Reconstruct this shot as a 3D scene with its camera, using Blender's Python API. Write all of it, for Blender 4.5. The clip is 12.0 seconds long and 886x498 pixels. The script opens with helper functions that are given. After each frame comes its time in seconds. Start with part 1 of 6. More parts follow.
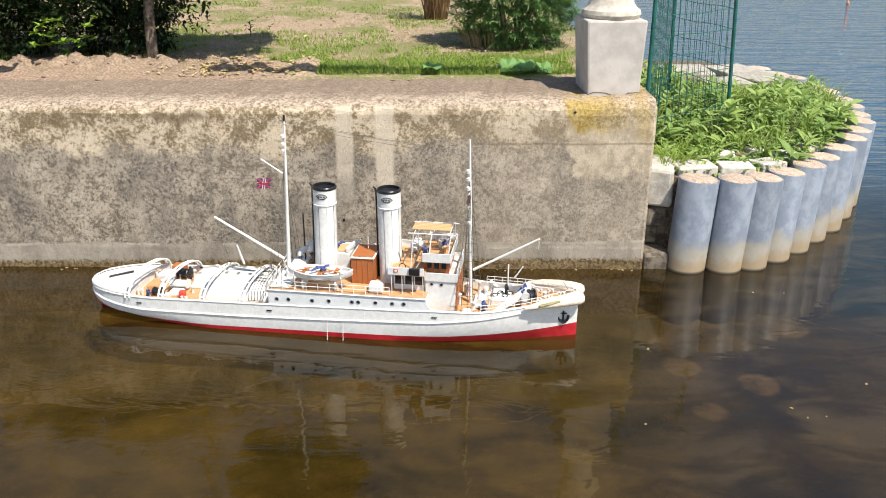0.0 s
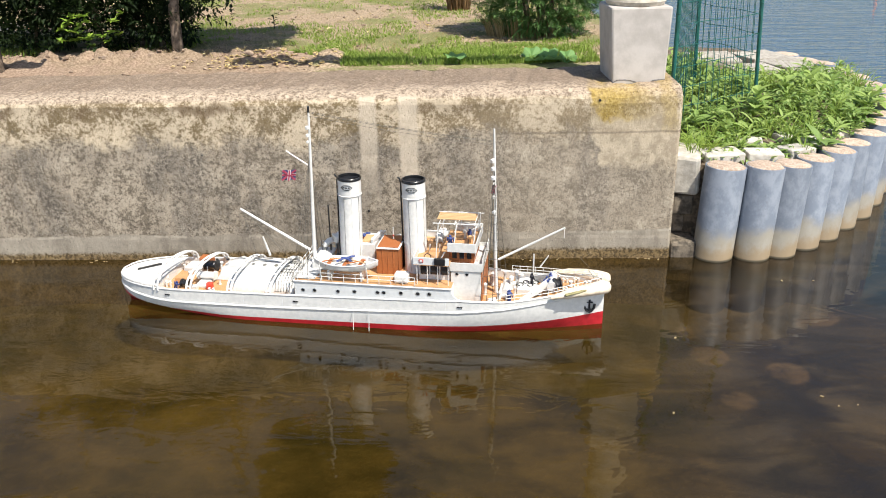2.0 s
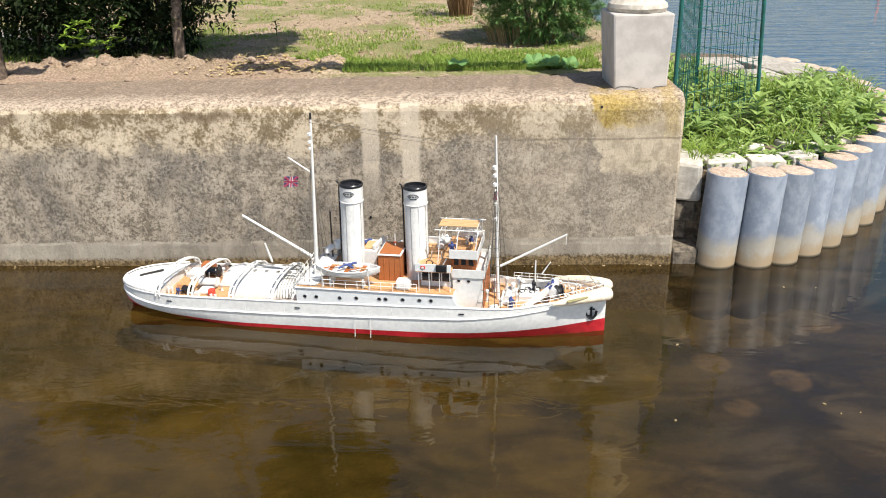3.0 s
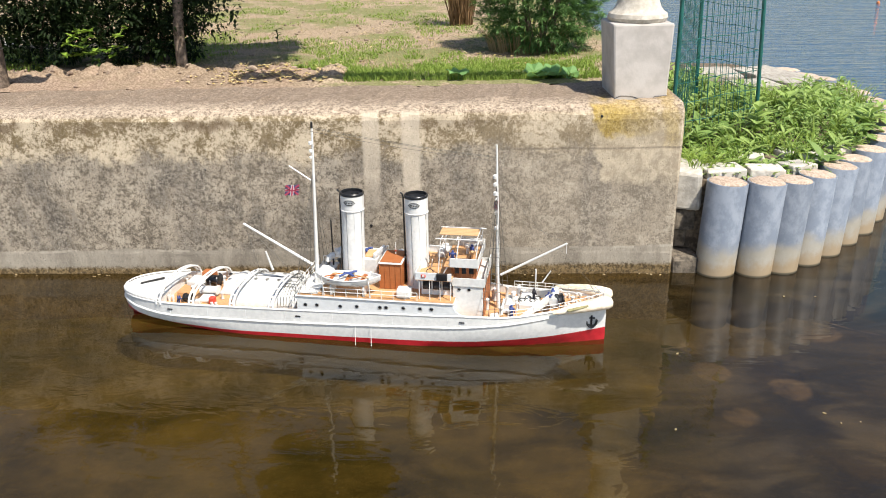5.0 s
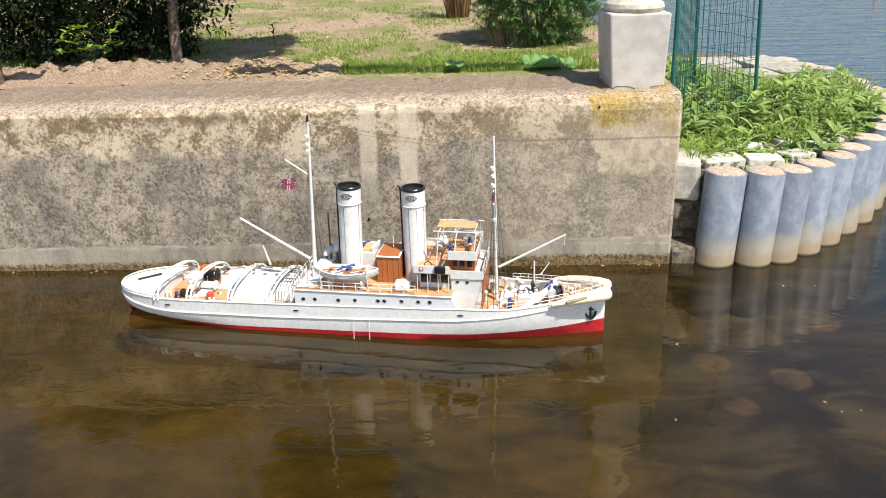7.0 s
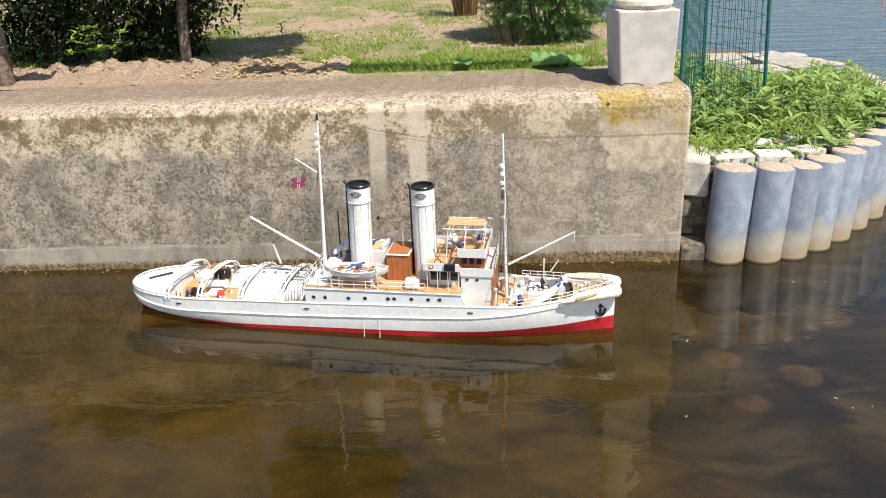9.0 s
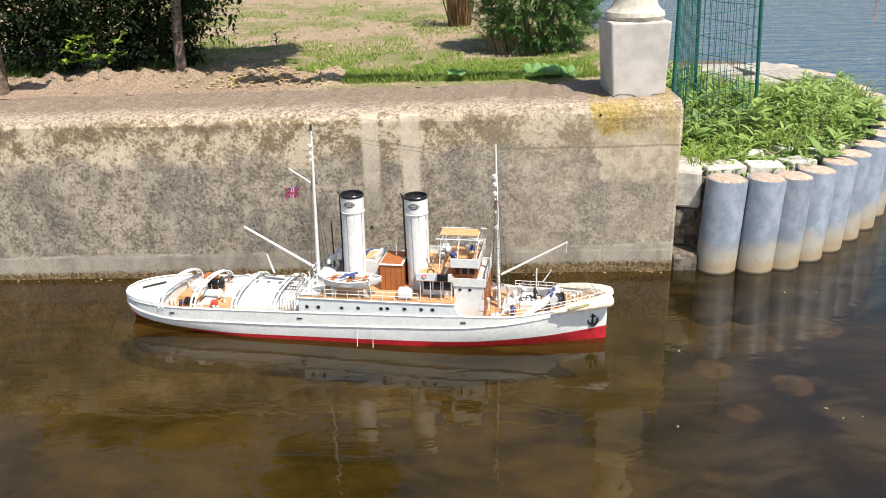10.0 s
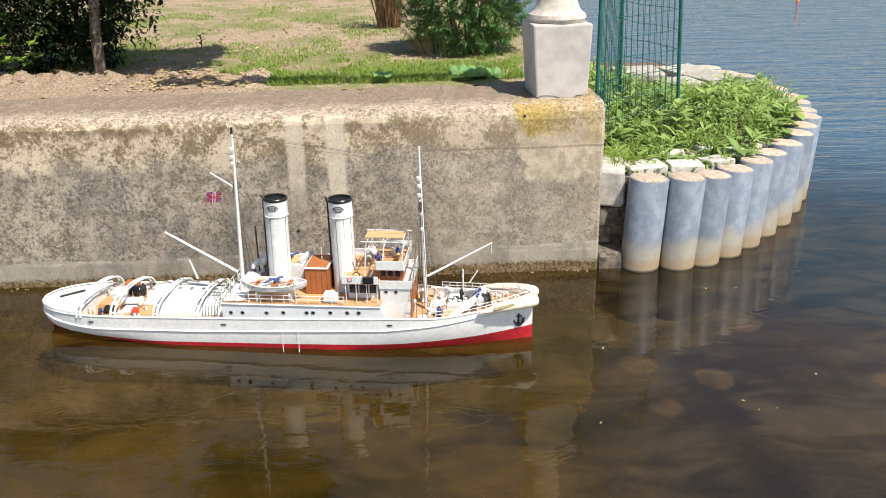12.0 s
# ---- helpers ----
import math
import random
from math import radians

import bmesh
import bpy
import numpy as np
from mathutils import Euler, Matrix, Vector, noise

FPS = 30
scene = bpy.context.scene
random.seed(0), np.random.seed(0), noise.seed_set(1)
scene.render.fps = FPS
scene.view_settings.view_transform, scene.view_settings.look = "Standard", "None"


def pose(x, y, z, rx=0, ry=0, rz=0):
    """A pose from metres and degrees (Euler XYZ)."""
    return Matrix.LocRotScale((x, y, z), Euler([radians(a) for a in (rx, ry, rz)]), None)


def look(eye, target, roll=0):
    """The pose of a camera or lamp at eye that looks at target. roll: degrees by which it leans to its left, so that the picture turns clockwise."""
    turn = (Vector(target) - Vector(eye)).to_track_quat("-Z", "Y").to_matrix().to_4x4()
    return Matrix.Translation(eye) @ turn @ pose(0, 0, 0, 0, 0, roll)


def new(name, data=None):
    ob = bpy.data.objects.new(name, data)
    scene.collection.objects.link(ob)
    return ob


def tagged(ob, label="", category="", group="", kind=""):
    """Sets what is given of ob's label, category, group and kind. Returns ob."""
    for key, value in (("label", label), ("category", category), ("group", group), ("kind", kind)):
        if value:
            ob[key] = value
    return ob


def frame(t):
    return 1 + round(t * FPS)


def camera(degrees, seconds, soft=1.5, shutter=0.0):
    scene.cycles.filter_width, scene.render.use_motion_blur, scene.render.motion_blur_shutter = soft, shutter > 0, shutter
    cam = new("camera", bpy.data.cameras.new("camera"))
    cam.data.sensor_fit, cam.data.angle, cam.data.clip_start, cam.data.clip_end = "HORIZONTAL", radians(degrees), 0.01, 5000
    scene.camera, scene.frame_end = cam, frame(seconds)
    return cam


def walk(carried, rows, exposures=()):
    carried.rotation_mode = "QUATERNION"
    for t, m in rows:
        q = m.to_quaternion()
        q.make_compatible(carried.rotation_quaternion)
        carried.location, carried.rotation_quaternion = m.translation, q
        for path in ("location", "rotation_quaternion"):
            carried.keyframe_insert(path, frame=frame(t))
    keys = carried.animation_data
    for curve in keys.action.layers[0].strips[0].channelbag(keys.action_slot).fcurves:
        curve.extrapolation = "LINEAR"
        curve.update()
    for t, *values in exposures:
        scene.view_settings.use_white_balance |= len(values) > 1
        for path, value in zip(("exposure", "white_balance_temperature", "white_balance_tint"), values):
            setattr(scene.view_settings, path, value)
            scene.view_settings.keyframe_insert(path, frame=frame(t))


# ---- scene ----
cam = camera(55.2, 12.0, soft=1.0)
PATH = [
    (0.0, pose(0.005, 0.005, 1.538, 68.043, -0.262, 0.045)),
    (0.5, pose(0.008, 0.001, 1.536, 67.411, 0.424, -0.532)),
    (1.0, pose(0.001, -0.002, 1.536, 67.215, 0.684, -0.029)),
    (1.5, pose(-0.006, 0.004, 1.538, 67.252, 0.790, 0.851)),
    (2.0, pose(0.002, 0.003, 1.529, 67.528, 0.796, 1.385)),
    (2.5, pose(-0.003, 0.005, 1.535, 67.581, 0.671, 1.376)),
    (3.0, pose(0.002, 0.006, 1.536, 67.842, 0.804, 1.513)),
    (5.0, pose(0.000, 0.000, 1.540, 68.400, 0.700, 1.550)),
    (5.5, pose(-0.000, 0.002, 1.539, 68.595, 0.718, 1.399)),
    (6.0, pose(-0.001, 0.005, 1.534, 68.531, 1.064, 1.332)),
    (6.5, pose(0.001, 0.005, 1.531, 68.276, 1.196, 1.355)),
    (7.0, pose(0.007, 0.009, 1.529, 68.021, 1.245, 1.317)),
    (9.0, pose(0.001, 0.002, 1.531, 67.894, 1.683, 1.721)),
    (9.5, pose(0.005, -0.005, 1.532, 68.256, 1.610, 1.607)),
    (10.0, pose(0.008, -0.007, 1.540, 68.474, 1.462, 1.429)),
    (10.5, pose(0.006, -0.008, 1.540, 68.543, 1.563, 0.848)),
    (11.0, pose(0.029, -0.007, 1.530, 68.602, 1.655, -0.024)),
    (11.5, pose(0.044, -0.005, 1.537, 68.525, 1.315, -1.383)),
    (12.0, pose(0.066, -0.004, 1.538, 68.517, 0.880, -2.641)),
]
walk(cam, PATH)


# ---- light ----
SUN_DIR = Vector((0.42, -0.46, 1.0)).normalized()
sun_data = bpy.data.lights.new("sun", "SUN")
sun_data.energy, sun_data.angle, sun_data.color = 5.0, radians(0.53), (1.0, 0.95, 0.86)
sun = new("sun", sun_data)
sun.matrix_world = look(SUN_DIR * 30, (0, 0, 0))
world = bpy.data.worlds.new("world")
scene.world = world
world.use_nodes = True
sky = world.node_tree.nodes.new("ShaderNodeTexSky")
sky.sky_type, sky.sun_disc = "NISHITA", False
sky.sun_elevation = math.asin(SUN_DIR.z)
sky.sun_rotation = math.atan2(SUN_DIR.x, SUN_DIR.y)
world.node_tree.links.new(sky.outputs[0], world.node_tree.nodes["Background"].inputs[0])
world.node_tree.nodes["Background"].inputs[1].default_value = 0.11
scene.view_settings.exposure = 0.48


# ---- materials ----
class Nodes:
    """A material's node tree, with short calls."""

    def __init__(self, name):
        self.mat = bpy.data.materials.new(name)
        self.mat.use_nodes = True
        self.t = self.mat.node_tree
        self.bsdf = self.t.nodes["Principled BSDF"]
        self.out = self.t.nodes["Material Output"]
        self.geo = self.t.nodes.new("ShaderNodeNewGeometry")
        self.info = self.t.nodes.new("ShaderNodeObjectInfo")
        self.pos = self.geo.outputs["Position"]
        self.xyz = self.t.nodes.new("ShaderNodeSeparateXYZ")
        self.t.links.new(self.pos, self.xyz.inputs[0])
        self.x, self.y, self.z = self.xyz.outputs

    def put(self, socket, value):
        if isinstance(value, bpy.types.NodeSocket):
            self.t.links.new(value, socket)
        elif isinstance(value, tuple) and len(value) == 3 and socket.type == "RGBA":
            socket.default_value = (*value, 1)
        else:
            socket.default_value = value

    def noise(self, scale, detail=4.0, rough=0.6, stretch=(1, 1, 1), warp=0.0):
        m = self.t.nodes.new("ShaderNodeMapping")
        m.inputs["Scale"].default_value = stretch
        self.t.links.new(self.pos, m.inputs[0])
        n = self.t.nodes.new("ShaderNodeTexNoise")
        n.inputs["Scale"].default_value, n.inputs["Detail"].default_value = scale, detail
        n.inputs["Roughness"].default_value, n.inputs["Distortion"].default_value = rough, warp
        self.t.links.new(m.outputs[0], n.inputs[0])
        return n.outputs[0]

    def cells(self, scale, stretch=(1, 1, 1), feature="F1"):
        m = self.t.nodes.new("ShaderNodeMapping")
        m.inputs["Scale"].default_value = stretch
        self.t.links.new(self.pos, m.inputs[0])
        n = self.t.nodes.new("ShaderNodeTexVoronoi")
        n.feature = feature
        n.inputs["Scale"].default_value = scale
        self.t.links.new(m.outputs[0], n.inputs[0])
        return n.outputs[0]

    def math(self, op, a, b=0.0, c=0.0):
        n = self.t.nodes.new("ShaderNodeMath")
        n.operation = op
        for socket, value in zip(n.inputs, (a, b, c)):
            self.put(socket, value)
        return n.outputs[0]

    def step(self, value, low, high, a=0.0, b=1.0):
        """a below low, b above high, a smooth change between."""
        n = self.t.nodes.new("ShaderNodeMapRange")
        n.interpolation_type = "SMOOTHSTEP"
        for socket, v in zip(n.inputs, (value, low, high, a, b)):
            self.put(socket, v)
        return n.outputs[0]

    def mix(self, f, a, b, blend="MIX"):
        n = self.t.nodes.new("ShaderNodeMix")
        n.data_type, n.blend_type = "RGBA", blend
        self.put(n.inputs[0], f), self.put(n.inputs[6], a), self.put(n.inputs[7], b)
        return n.outputs[2]

    def bump(self, height, strength, distance):
        n = self.t.nodes.new("ShaderNodeBump")
        n.inputs["Strength"].default_value, n.inputs["Distance"].default_value = strength, distance
        self.put(n.inputs["Height"], height)
        self.put(self.bsdf.inputs["Normal"], n.outputs[0])
        return n.outputs[0]

    def done(self, color, rough=0.6, metal=0.0, spec=0.5):
        self.put(self.bsdf.inputs["Base Color"], color)
        self.put(self.bsdf.inputs["Roughness"], rough)
        self.bsdf.inputs["Metallic"].default_value = metal
        self.bsdf.inputs["Specular IOR Level"].default_value = spec
        return self.mat


def simple(name, a, b, scale=60.0, rough=0.5, metal=0.0, relief=0.0, spec=0.5, vary=0.0, coarse=0.25):
    """Two colours mixed by a fine and a coarse noise, with a fine relief; vary: from object to object."""
    n = Nodes(name)
    fine, wide = n.noise(scale), n.noise(scale * coarse, 3)
    f = n.step(n.math("ADD", n.math("MULTIPLY", fine, 0.6), n.math("MULTIPLY", wide, 0.4)), 0.36, 0.64)
    c = n.mix(f, a, b)
    if vary:
        k = n.math("MULTIPLY_ADD", n.info.outputs["Random"], vary, 1 - vary / 2)
        c = n.mix(1.0, c, k, "MULTIPLY")
    if relief:
        n.bump(fine, 0.6, relief)
    return n.done(c, n.math("MULTIPLY_ADD", wide, 0.2, rough - 0.1), metal, spec)


def concrete_material():
    n = Nodes("old_concrete")
    n.z = n.math("SUBTRACT", n.z, n.math("MULTIPLY", n.x, 0.008))
    fine, mid, wide = n.noise(170, 6, 0.75), n.noise(20, 10, 0.78, warp=0.4), n.noise(3.0, 5, 0.6)
    speck, blot, tall = n.noise(70, 8, 0.8), n.noise(8.5, 9, 0.75, warp=0.5), n.noise(5.5, 8, 0.7, (1.0, 1.0, 0.4), 0.5)
    soft = lambda v, k: n.math("MULTIPLY", n.math("SUBTRACT", v, 0.5), k)
    sharp = n.step(speck, 0.42, 0.58)
    grain2 = n.math("ADD", n.math("MULTIPLY", mid, 0.5), n.math("MULTIPLY", speck, 0.5))
    left = n.step(n.math("ADD", n.x, soft(wide, 0.8)), 0.30, -0.25)
    # grey-tan body, speckled on the older half and smoother towards the end
    c = n.mix(n.step(grain2, 0.44, 0.56), (0.150, 0.122, 0.090), (0.430, 0.360, 0.275))
    c = n.mix(n.math("MULTIPLY", n.math("SUBTRACT", 1.0, left), 0.45), c, n.mix(blot, (0.25, 0.205, 0.150), (0.44, 0.37, 0.28)))
    c = n.mix(n.math("MULTIPLY", n.step(speck, 0.45, 0.38), n.math("MULTIPLY_ADD", left, 0.45, 0.15)), c, (0.085, 0.07, 0.055))
    # dark clouds and long runs of grey dirt
    cloud = n.math("ADD", n.math("ADD", tall, soft(speck, 0.9)), soft(wide, 0.5))
    cloud = n.math("MULTIPLY", n.step(cloud, 0.46, 0.60), n.math("MULTIPLY_ADD", left, 0.75, 0.25))
    c = n.mix(n.math("MULTIPLY", cloud, 0.82), c, n.mix(sharp, (0.085, 0.073, 0.060), (0.235, 0.203, 0.165)))
    runs = n.step(n.noise(4.2, 5, 0.6, (1.0, 1.0, 0.05)), 0.50, 0.66)
    c = n.mix(n.math("MULTIPLY", runs, 0.42), c, n.mix(sharp, (0.12, 0.104, 0.088), (0.26, 0.225, 0.185)))
    haze = n.step(n.math("ADD", n.noise(6.5, 6, 0.7), soft(speck, 0.7)), 0.53, 0.66)
    c = n.mix(n.math("MULTIPLY", haze, 0.45), c, (0.52, 0.445, 0.345))
    # upper third: olive-brown dirt between cream crumbs
    up = n.step(n.math("ADD", n.z, n.math("ADD", soft(blot, 0.32), soft(wide, 0.22))), 0.535, 0.615)
    crumb = n.step(n.math("ADD", n.math("MULTIPLY", blot, 0.55), n.math("MULTIPLY", speck, 0.45)), 0.455, 0.545)
    u = n.mix(crumb, (0.190, 0.136, 0.066), (0.64, 0.525, 0.375))
    u = n.mix(n.math("MULTIPLY", n.math("SUBTRACT", 1.0, left), 0.6), u, n.mix(crumb, (0.33, 0.258, 0.165), (0.52, 0.43, 0.31)))
    c = n.mix(n.math("MULTIPLY", up, 0.82), c, u)
    drip = n.math("ADD", n.math("ADD", n.z, soft(n.noise(22, 4, 0.6, (1.0, 1.0, 0.15)), 0.10)), soft(wide, 0.08))
    band = n.math("MULTIPLY", n.step(n.math("ABSOLUTE", n.math("SUBTRACT", drip, 0.712)), 0.035, 0.008), n.step(n.noise(2.6, 4, 0.6), 0.47, 0.60))
    c = n.mix(n.math("MULTIPLY", n.math("MULTIPLY", band, left), 0.8), c, (0.135, 0.090, 0.050))
    # crumbling rim and the gritty brown-grey top
    top = n.step(n.math("ADD", n.z, soft(mid, 0.02)), 0.735, 0.752)
    grain = n.mix(n.step(n.math("ADD", n.math("MULTIPLY", fine, 0.5), n.math("MULTIPLY", speck, 0.5)), 0.42, 0.60), (0.125, 0.090, 0.064), (0.34, 0.255, 0.188))
    rim = n.math("MULTIPLY", n.step(n.math("ADD", n.y, soft(mid, 0.25)), 3.80, 3.62), n.step(speck, 0.40, 0.56))
    grain = n.mix(n.math("MULTIPLY", rim, 0.7), grain, (0.58, 0.47, 0.355))
    grain = n.mix(n.math("MULTIPLY", n.step(mid, 0.5, 0.62), 0.5), grain, (0.13, 0.094, 0.066))
    c = n.mix(n.math("MULTIPLY", top, 0.92), c, grain)
    # pale runs where water has washed the face
    for x0, w0, z0 in ((-0.422, 0.037, 0.30), (-0.247, 0.039, 0.18)):
        d = n.math("ABSOLUTE", n.math("SUBTRACT", n.math("ADD", n.x, soft(n.noise(9, 3), 0.024)), x0))
        run = n.math("MULTIPLY", n.step(d, w0 + 0.008, w0 - 0.008), n.step(n.math("ADD", n.z, n.math("MULTIPLY", mid, 0.14)), z0, z0 + 0.4, 0.1, 1.0))
        run = n.math("MULTIPLY", run, n.step(n.z, 0.762, 0.745))
        c = n.mix(n.math("MULTIPLY", run, 0.82), c, n.mix(speck, (0.50, 0.415, 0.315), (0.66, 0.565, 0.44)))
    # sulphur lichen below the pillar and a scaled-off pale patch beside it
    lx = n.math("ADD", n.x, n.math("ADD", soft(mid, 0.10), soft(n.noise(7, 3), 0.10)))
    lz = n.math("ADD", n.z, n.math("ADD", soft(mid, 0.12), soft(n.noise(6, 3), 0.16)))
    pale = n.math("MULTIPLY", n.step(n.math("ADD", lx, n.math("MULTIPLY", lz, 0.25)), 0.690, 0.705), n.math("MULTIPLY", n.step(lz, 0.40, 0.47), n.step(lz, 0.69, 0.66)))
    c = n.mix(n.math("MULTIPLY", pale, 0.75), c, n.mix(n.step(mid, 0.4, 0.6), (0.42, 0.34, 0.24), (0.60, 0.50, 0.36)))
    lich = n.math("MULTIPLY", n.step(lx, 0.525, 0.55), n.step(n.math("ADD", lx, soft(wide, 0.5)), 0.90, 0.62))
    lich = n.math("MULTIPLY", n.math("MULTIPLY", lich, n.step(lz, 0.635, 0.675)), n.step(n.z, 0.775, 0.76))
    edge = n.math("MULTIPLY", n.step(n.math("ABSOLUTE", n.math("SUBTRACT", lx, 0.865)), 0.05, 0.02), n.step(lz, 0.56, 0.62))
    lich = n.math("MAXIMUM", lich, n.math("MULTIPLY", edge, 0.5))
    c = n.mix(n.math("MULTIPLY", lich, n.step(grain2, 0.38, 0.54, 0.55, 0.95)), c, n.mix(sharp, (0.29, 0.19, 0.035), (0.47, 0.34, 0.105)))
    # level pour joint and the smooth pale foot with a chipped lip
    seam = n.math("ABSOLUTE", n.math("SUBTRACT", n.math("ADD", n.z, n.math("MULTIPLY", wide, 0.03)), 0.600))
    seam = n.math("MULTIPLY", n.step(seam, 0.007, 0.002), n.step(n.x, 0.0, 0.2))
    c = n.mix(n.math("MULTIPLY", seam, 0.5), c, (0.15, 0.12, 0.09))
    foot = n.step(n.math("ADD", n.z, soft(wide, 0.05)), 0.132, 0.122)
    c = n.mix(n.math("MULTIPLY", foot, 0.85), c, n.mix(n.step(n.math("ADD", tall, soft(speck, 0.5)), 0.40, 0.62), (0.375, 0.328, 0.262), (0.225, 0.195, 0.155)))
    lip = n.math("MULTIPLY", n.step(n.math("ABSOLUTE", n.math("SUBTRACT", n.math("ADD", n.z, soft(wide, 0.05)), 0.124)), 0.009, 0.003), n.step(n.noise(5, 4, 0.7, (1, 1, 0.2)), 0.5, 0.56))
    c = n.mix(n.math("MULTIPLY", lip, 0.4), c, (0.58, 0.51, 0.41))
    wet = n.step(n.math("ADD", n.z, soft(speck, 0.08)), 0.056, 0.034)
    c = n.mix(wet, c, n.mix(sharp, (0.060, 0.040, 0.018), (0.25, 0.175, 0.085)))
    # grains and pits
    c = n.mix(n.math("MULTIPLY", n.step(n.cells(110), 0.15, 0.10), 0.55), c, (0.66, 0.60, 0.50))
    pit = n.math("MAXIMUM", n.step(n.cells(30), 0.075, 0.055), n.math("MULTIPLY", n.step(n.cells(80), 0.17, 0.11), n.step(mid, 0.46, 0.53)))
    c = n.mix(n.math("MULTIPLY", pit, 0.8), c, (0.05, 0.04, 0.03))
    h = n.math("ADD", n.math("MULTIPLY", speck, 0.9), n.math("ADD", n.math("MULTIPLY", mid, 0.5), n.math("MULTIPLY", pit, -0.6)))
    n.bump(h, 0.5, 0.008)
    return n.done(c, n.math("MULTIPLY_ADD", wet, -0.5, 0.9), 0.0, 0.3)


def pipe_material():
    n = Nodes("grey_pipe")
    wide, fine, drip = n.noise(7, 4), n.noise(70, 5), n.noise(14, 6, 0.7, (1, 1, 0.7))
    c = n.mix(n.step(drip, 0.40, 0.62), (0.165, 0.190, 0.232), (0.240, 0.266, 0.308))
    c = n.mix(n.math("MULTIPLY", n.step(fine, 0.62, 0.70), 0.35), c, (0.12, 0.13, 0.15))
    k = n.math("MULTIPLY_ADD", n.info.outputs["Random"], 0.25, 0.88)
    c = n.mix(1.0, c, k, "MULTIPLY")
    lime = n.step(n.math("ADD", n.z, n.math("MULTIPLY", n.math("SUBTRACT", wide, 0.5), 0.16)), 0.17, 0.09)
    c = n.mix(n.math("MULTIPLY", lime, 0.7), c, (0.33, 0.285, 0.20))
    rust = n.step(n.math("ADD", n.z, n.math("MULTIPLY", n.math("SUBTRACT", drip, 0.5), 0.16)), 0.095, 0.03)
    c = n.mix(n.math("MULTIPLY", rust, 0.65), c, (0.27, 0.18, 0.085))
    c = n.mix(n.step(n.z, 0.012, 0.004), c, (0.06, 0.05, 0.03))
    n.bump(fine, 0.3, 0.002)
    return n.done(c, 0.48, 0.0, 0.4)


def water_material():
    n = Nodes("lake_water")
    t = n.t
    ripple = n.noise(5.0, 3, 0.5, (0.8, 1.6, 1), 0.8)
    far = n.noise(2.2, 4, 0.6, (0.55, 2.6, 1), 0.3)
    near = n.math("MULTIPLY", ripple, 0.085)
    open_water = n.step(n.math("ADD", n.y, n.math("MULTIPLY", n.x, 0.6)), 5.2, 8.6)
    h = n.math("ADD", near, n.math("MULTIPLY", n.math("MULTIPLY", far, open_water), 1.7))
    b = t.nodes.new("ShaderNodeBump")
    b.inputs["Strength"].default_value, b.inputs["Distance"].default_value = 1.0, 0.03
    t.links.new(h, b.inputs["Height"])
    fres = t.nodes.new("ShaderNodeFresnel")
    fres.inputs["IOR"].default_value = 1.47
    t.links.new(b.outputs[0], fres.inputs["Normal"])
    gloss = t.nodes.new("ShaderNodeBsdfGlossy")
    gloss.inputs["Roughness"].default_value = 0.02
    t.links.new(b.outputs[0], gloss.inputs["Normal"])
    clear = t.nodes.new("ShaderNodeBsdfTransparent")
    clear.inputs[0].default_value = (0.66, 0.54, 0.31, 1)
    murk = t.nodes.new("ShaderNodeBsdfDiffuse")
    # silt in the water: brown and olive drifts, greyer towards the open side
    drift, wisp = n.noise(1.1, 4, 0.55, (0.8, 1.3, 1), 0.8), n.noise(3.4, 5, 0.6, (0.7, 1.6, 1), 0.9)
    silt = n.mix(n.step(n.math("ADD", n.math("MULTIPLY", drift, 0.6), n.math("MULTIPLY", wisp, 0.4)), 0.38, 0.62), (0.008, 0.0062, 0.0013), (0.050, 0.0300, 0.0062))
    outer = n.step(n.math("ADD", n.math("ADD", n.x, n.math("MULTIPLY", n.y, -0.2)), n.math("MULTIPLY", n.math("SUBTRACT", drift, 0.5), 0.9)), -0.02, 0.55)
    silt = n.mix(n.math("MULTIPLY", outer, 0.75), silt, n.mix(n.step(wisp, 0.40, 0.64), (0.007, 0.0065, 0.0075), (0.046, 0.034, 0.022)))
    # a darker, wavering strip off the planter
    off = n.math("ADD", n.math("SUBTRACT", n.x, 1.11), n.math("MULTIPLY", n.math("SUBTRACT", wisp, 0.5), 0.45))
    dark_strip = n.math("MULTIPLY", n.step(n.math("ABSOLUTE", off), 0.13, 0.03), n.step(n.y, 2.95, 2.65))
    silt = n.mix(n.math("MULTIPLY", dark_strip, 0.75), silt, (0.003, 0.0035, 0.006))
    # far out, the blue of reflected sky is put into the murk's colour
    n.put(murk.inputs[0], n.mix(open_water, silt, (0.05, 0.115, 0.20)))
    body = t.nodes.new("ShaderNodeMixShader")
    body.inputs[0].default_value = 0.68
    t.links.new(clear.outputs[0], body.inputs[1])
    t.links.new(murk.outputs[0], body.inputs[2])
    mix = t.nodes.new("ShaderNodeMixShader")
    t.links.new(fres.outputs[0], mix.inputs[0])
    t.links.new(body.outputs[0], mix.inputs[1])
    t.links.new(gloss.outputs[0], mix.inputs[2])
    t.links.new(mix.outputs[0], n.out.inputs[0])
    return n.mat


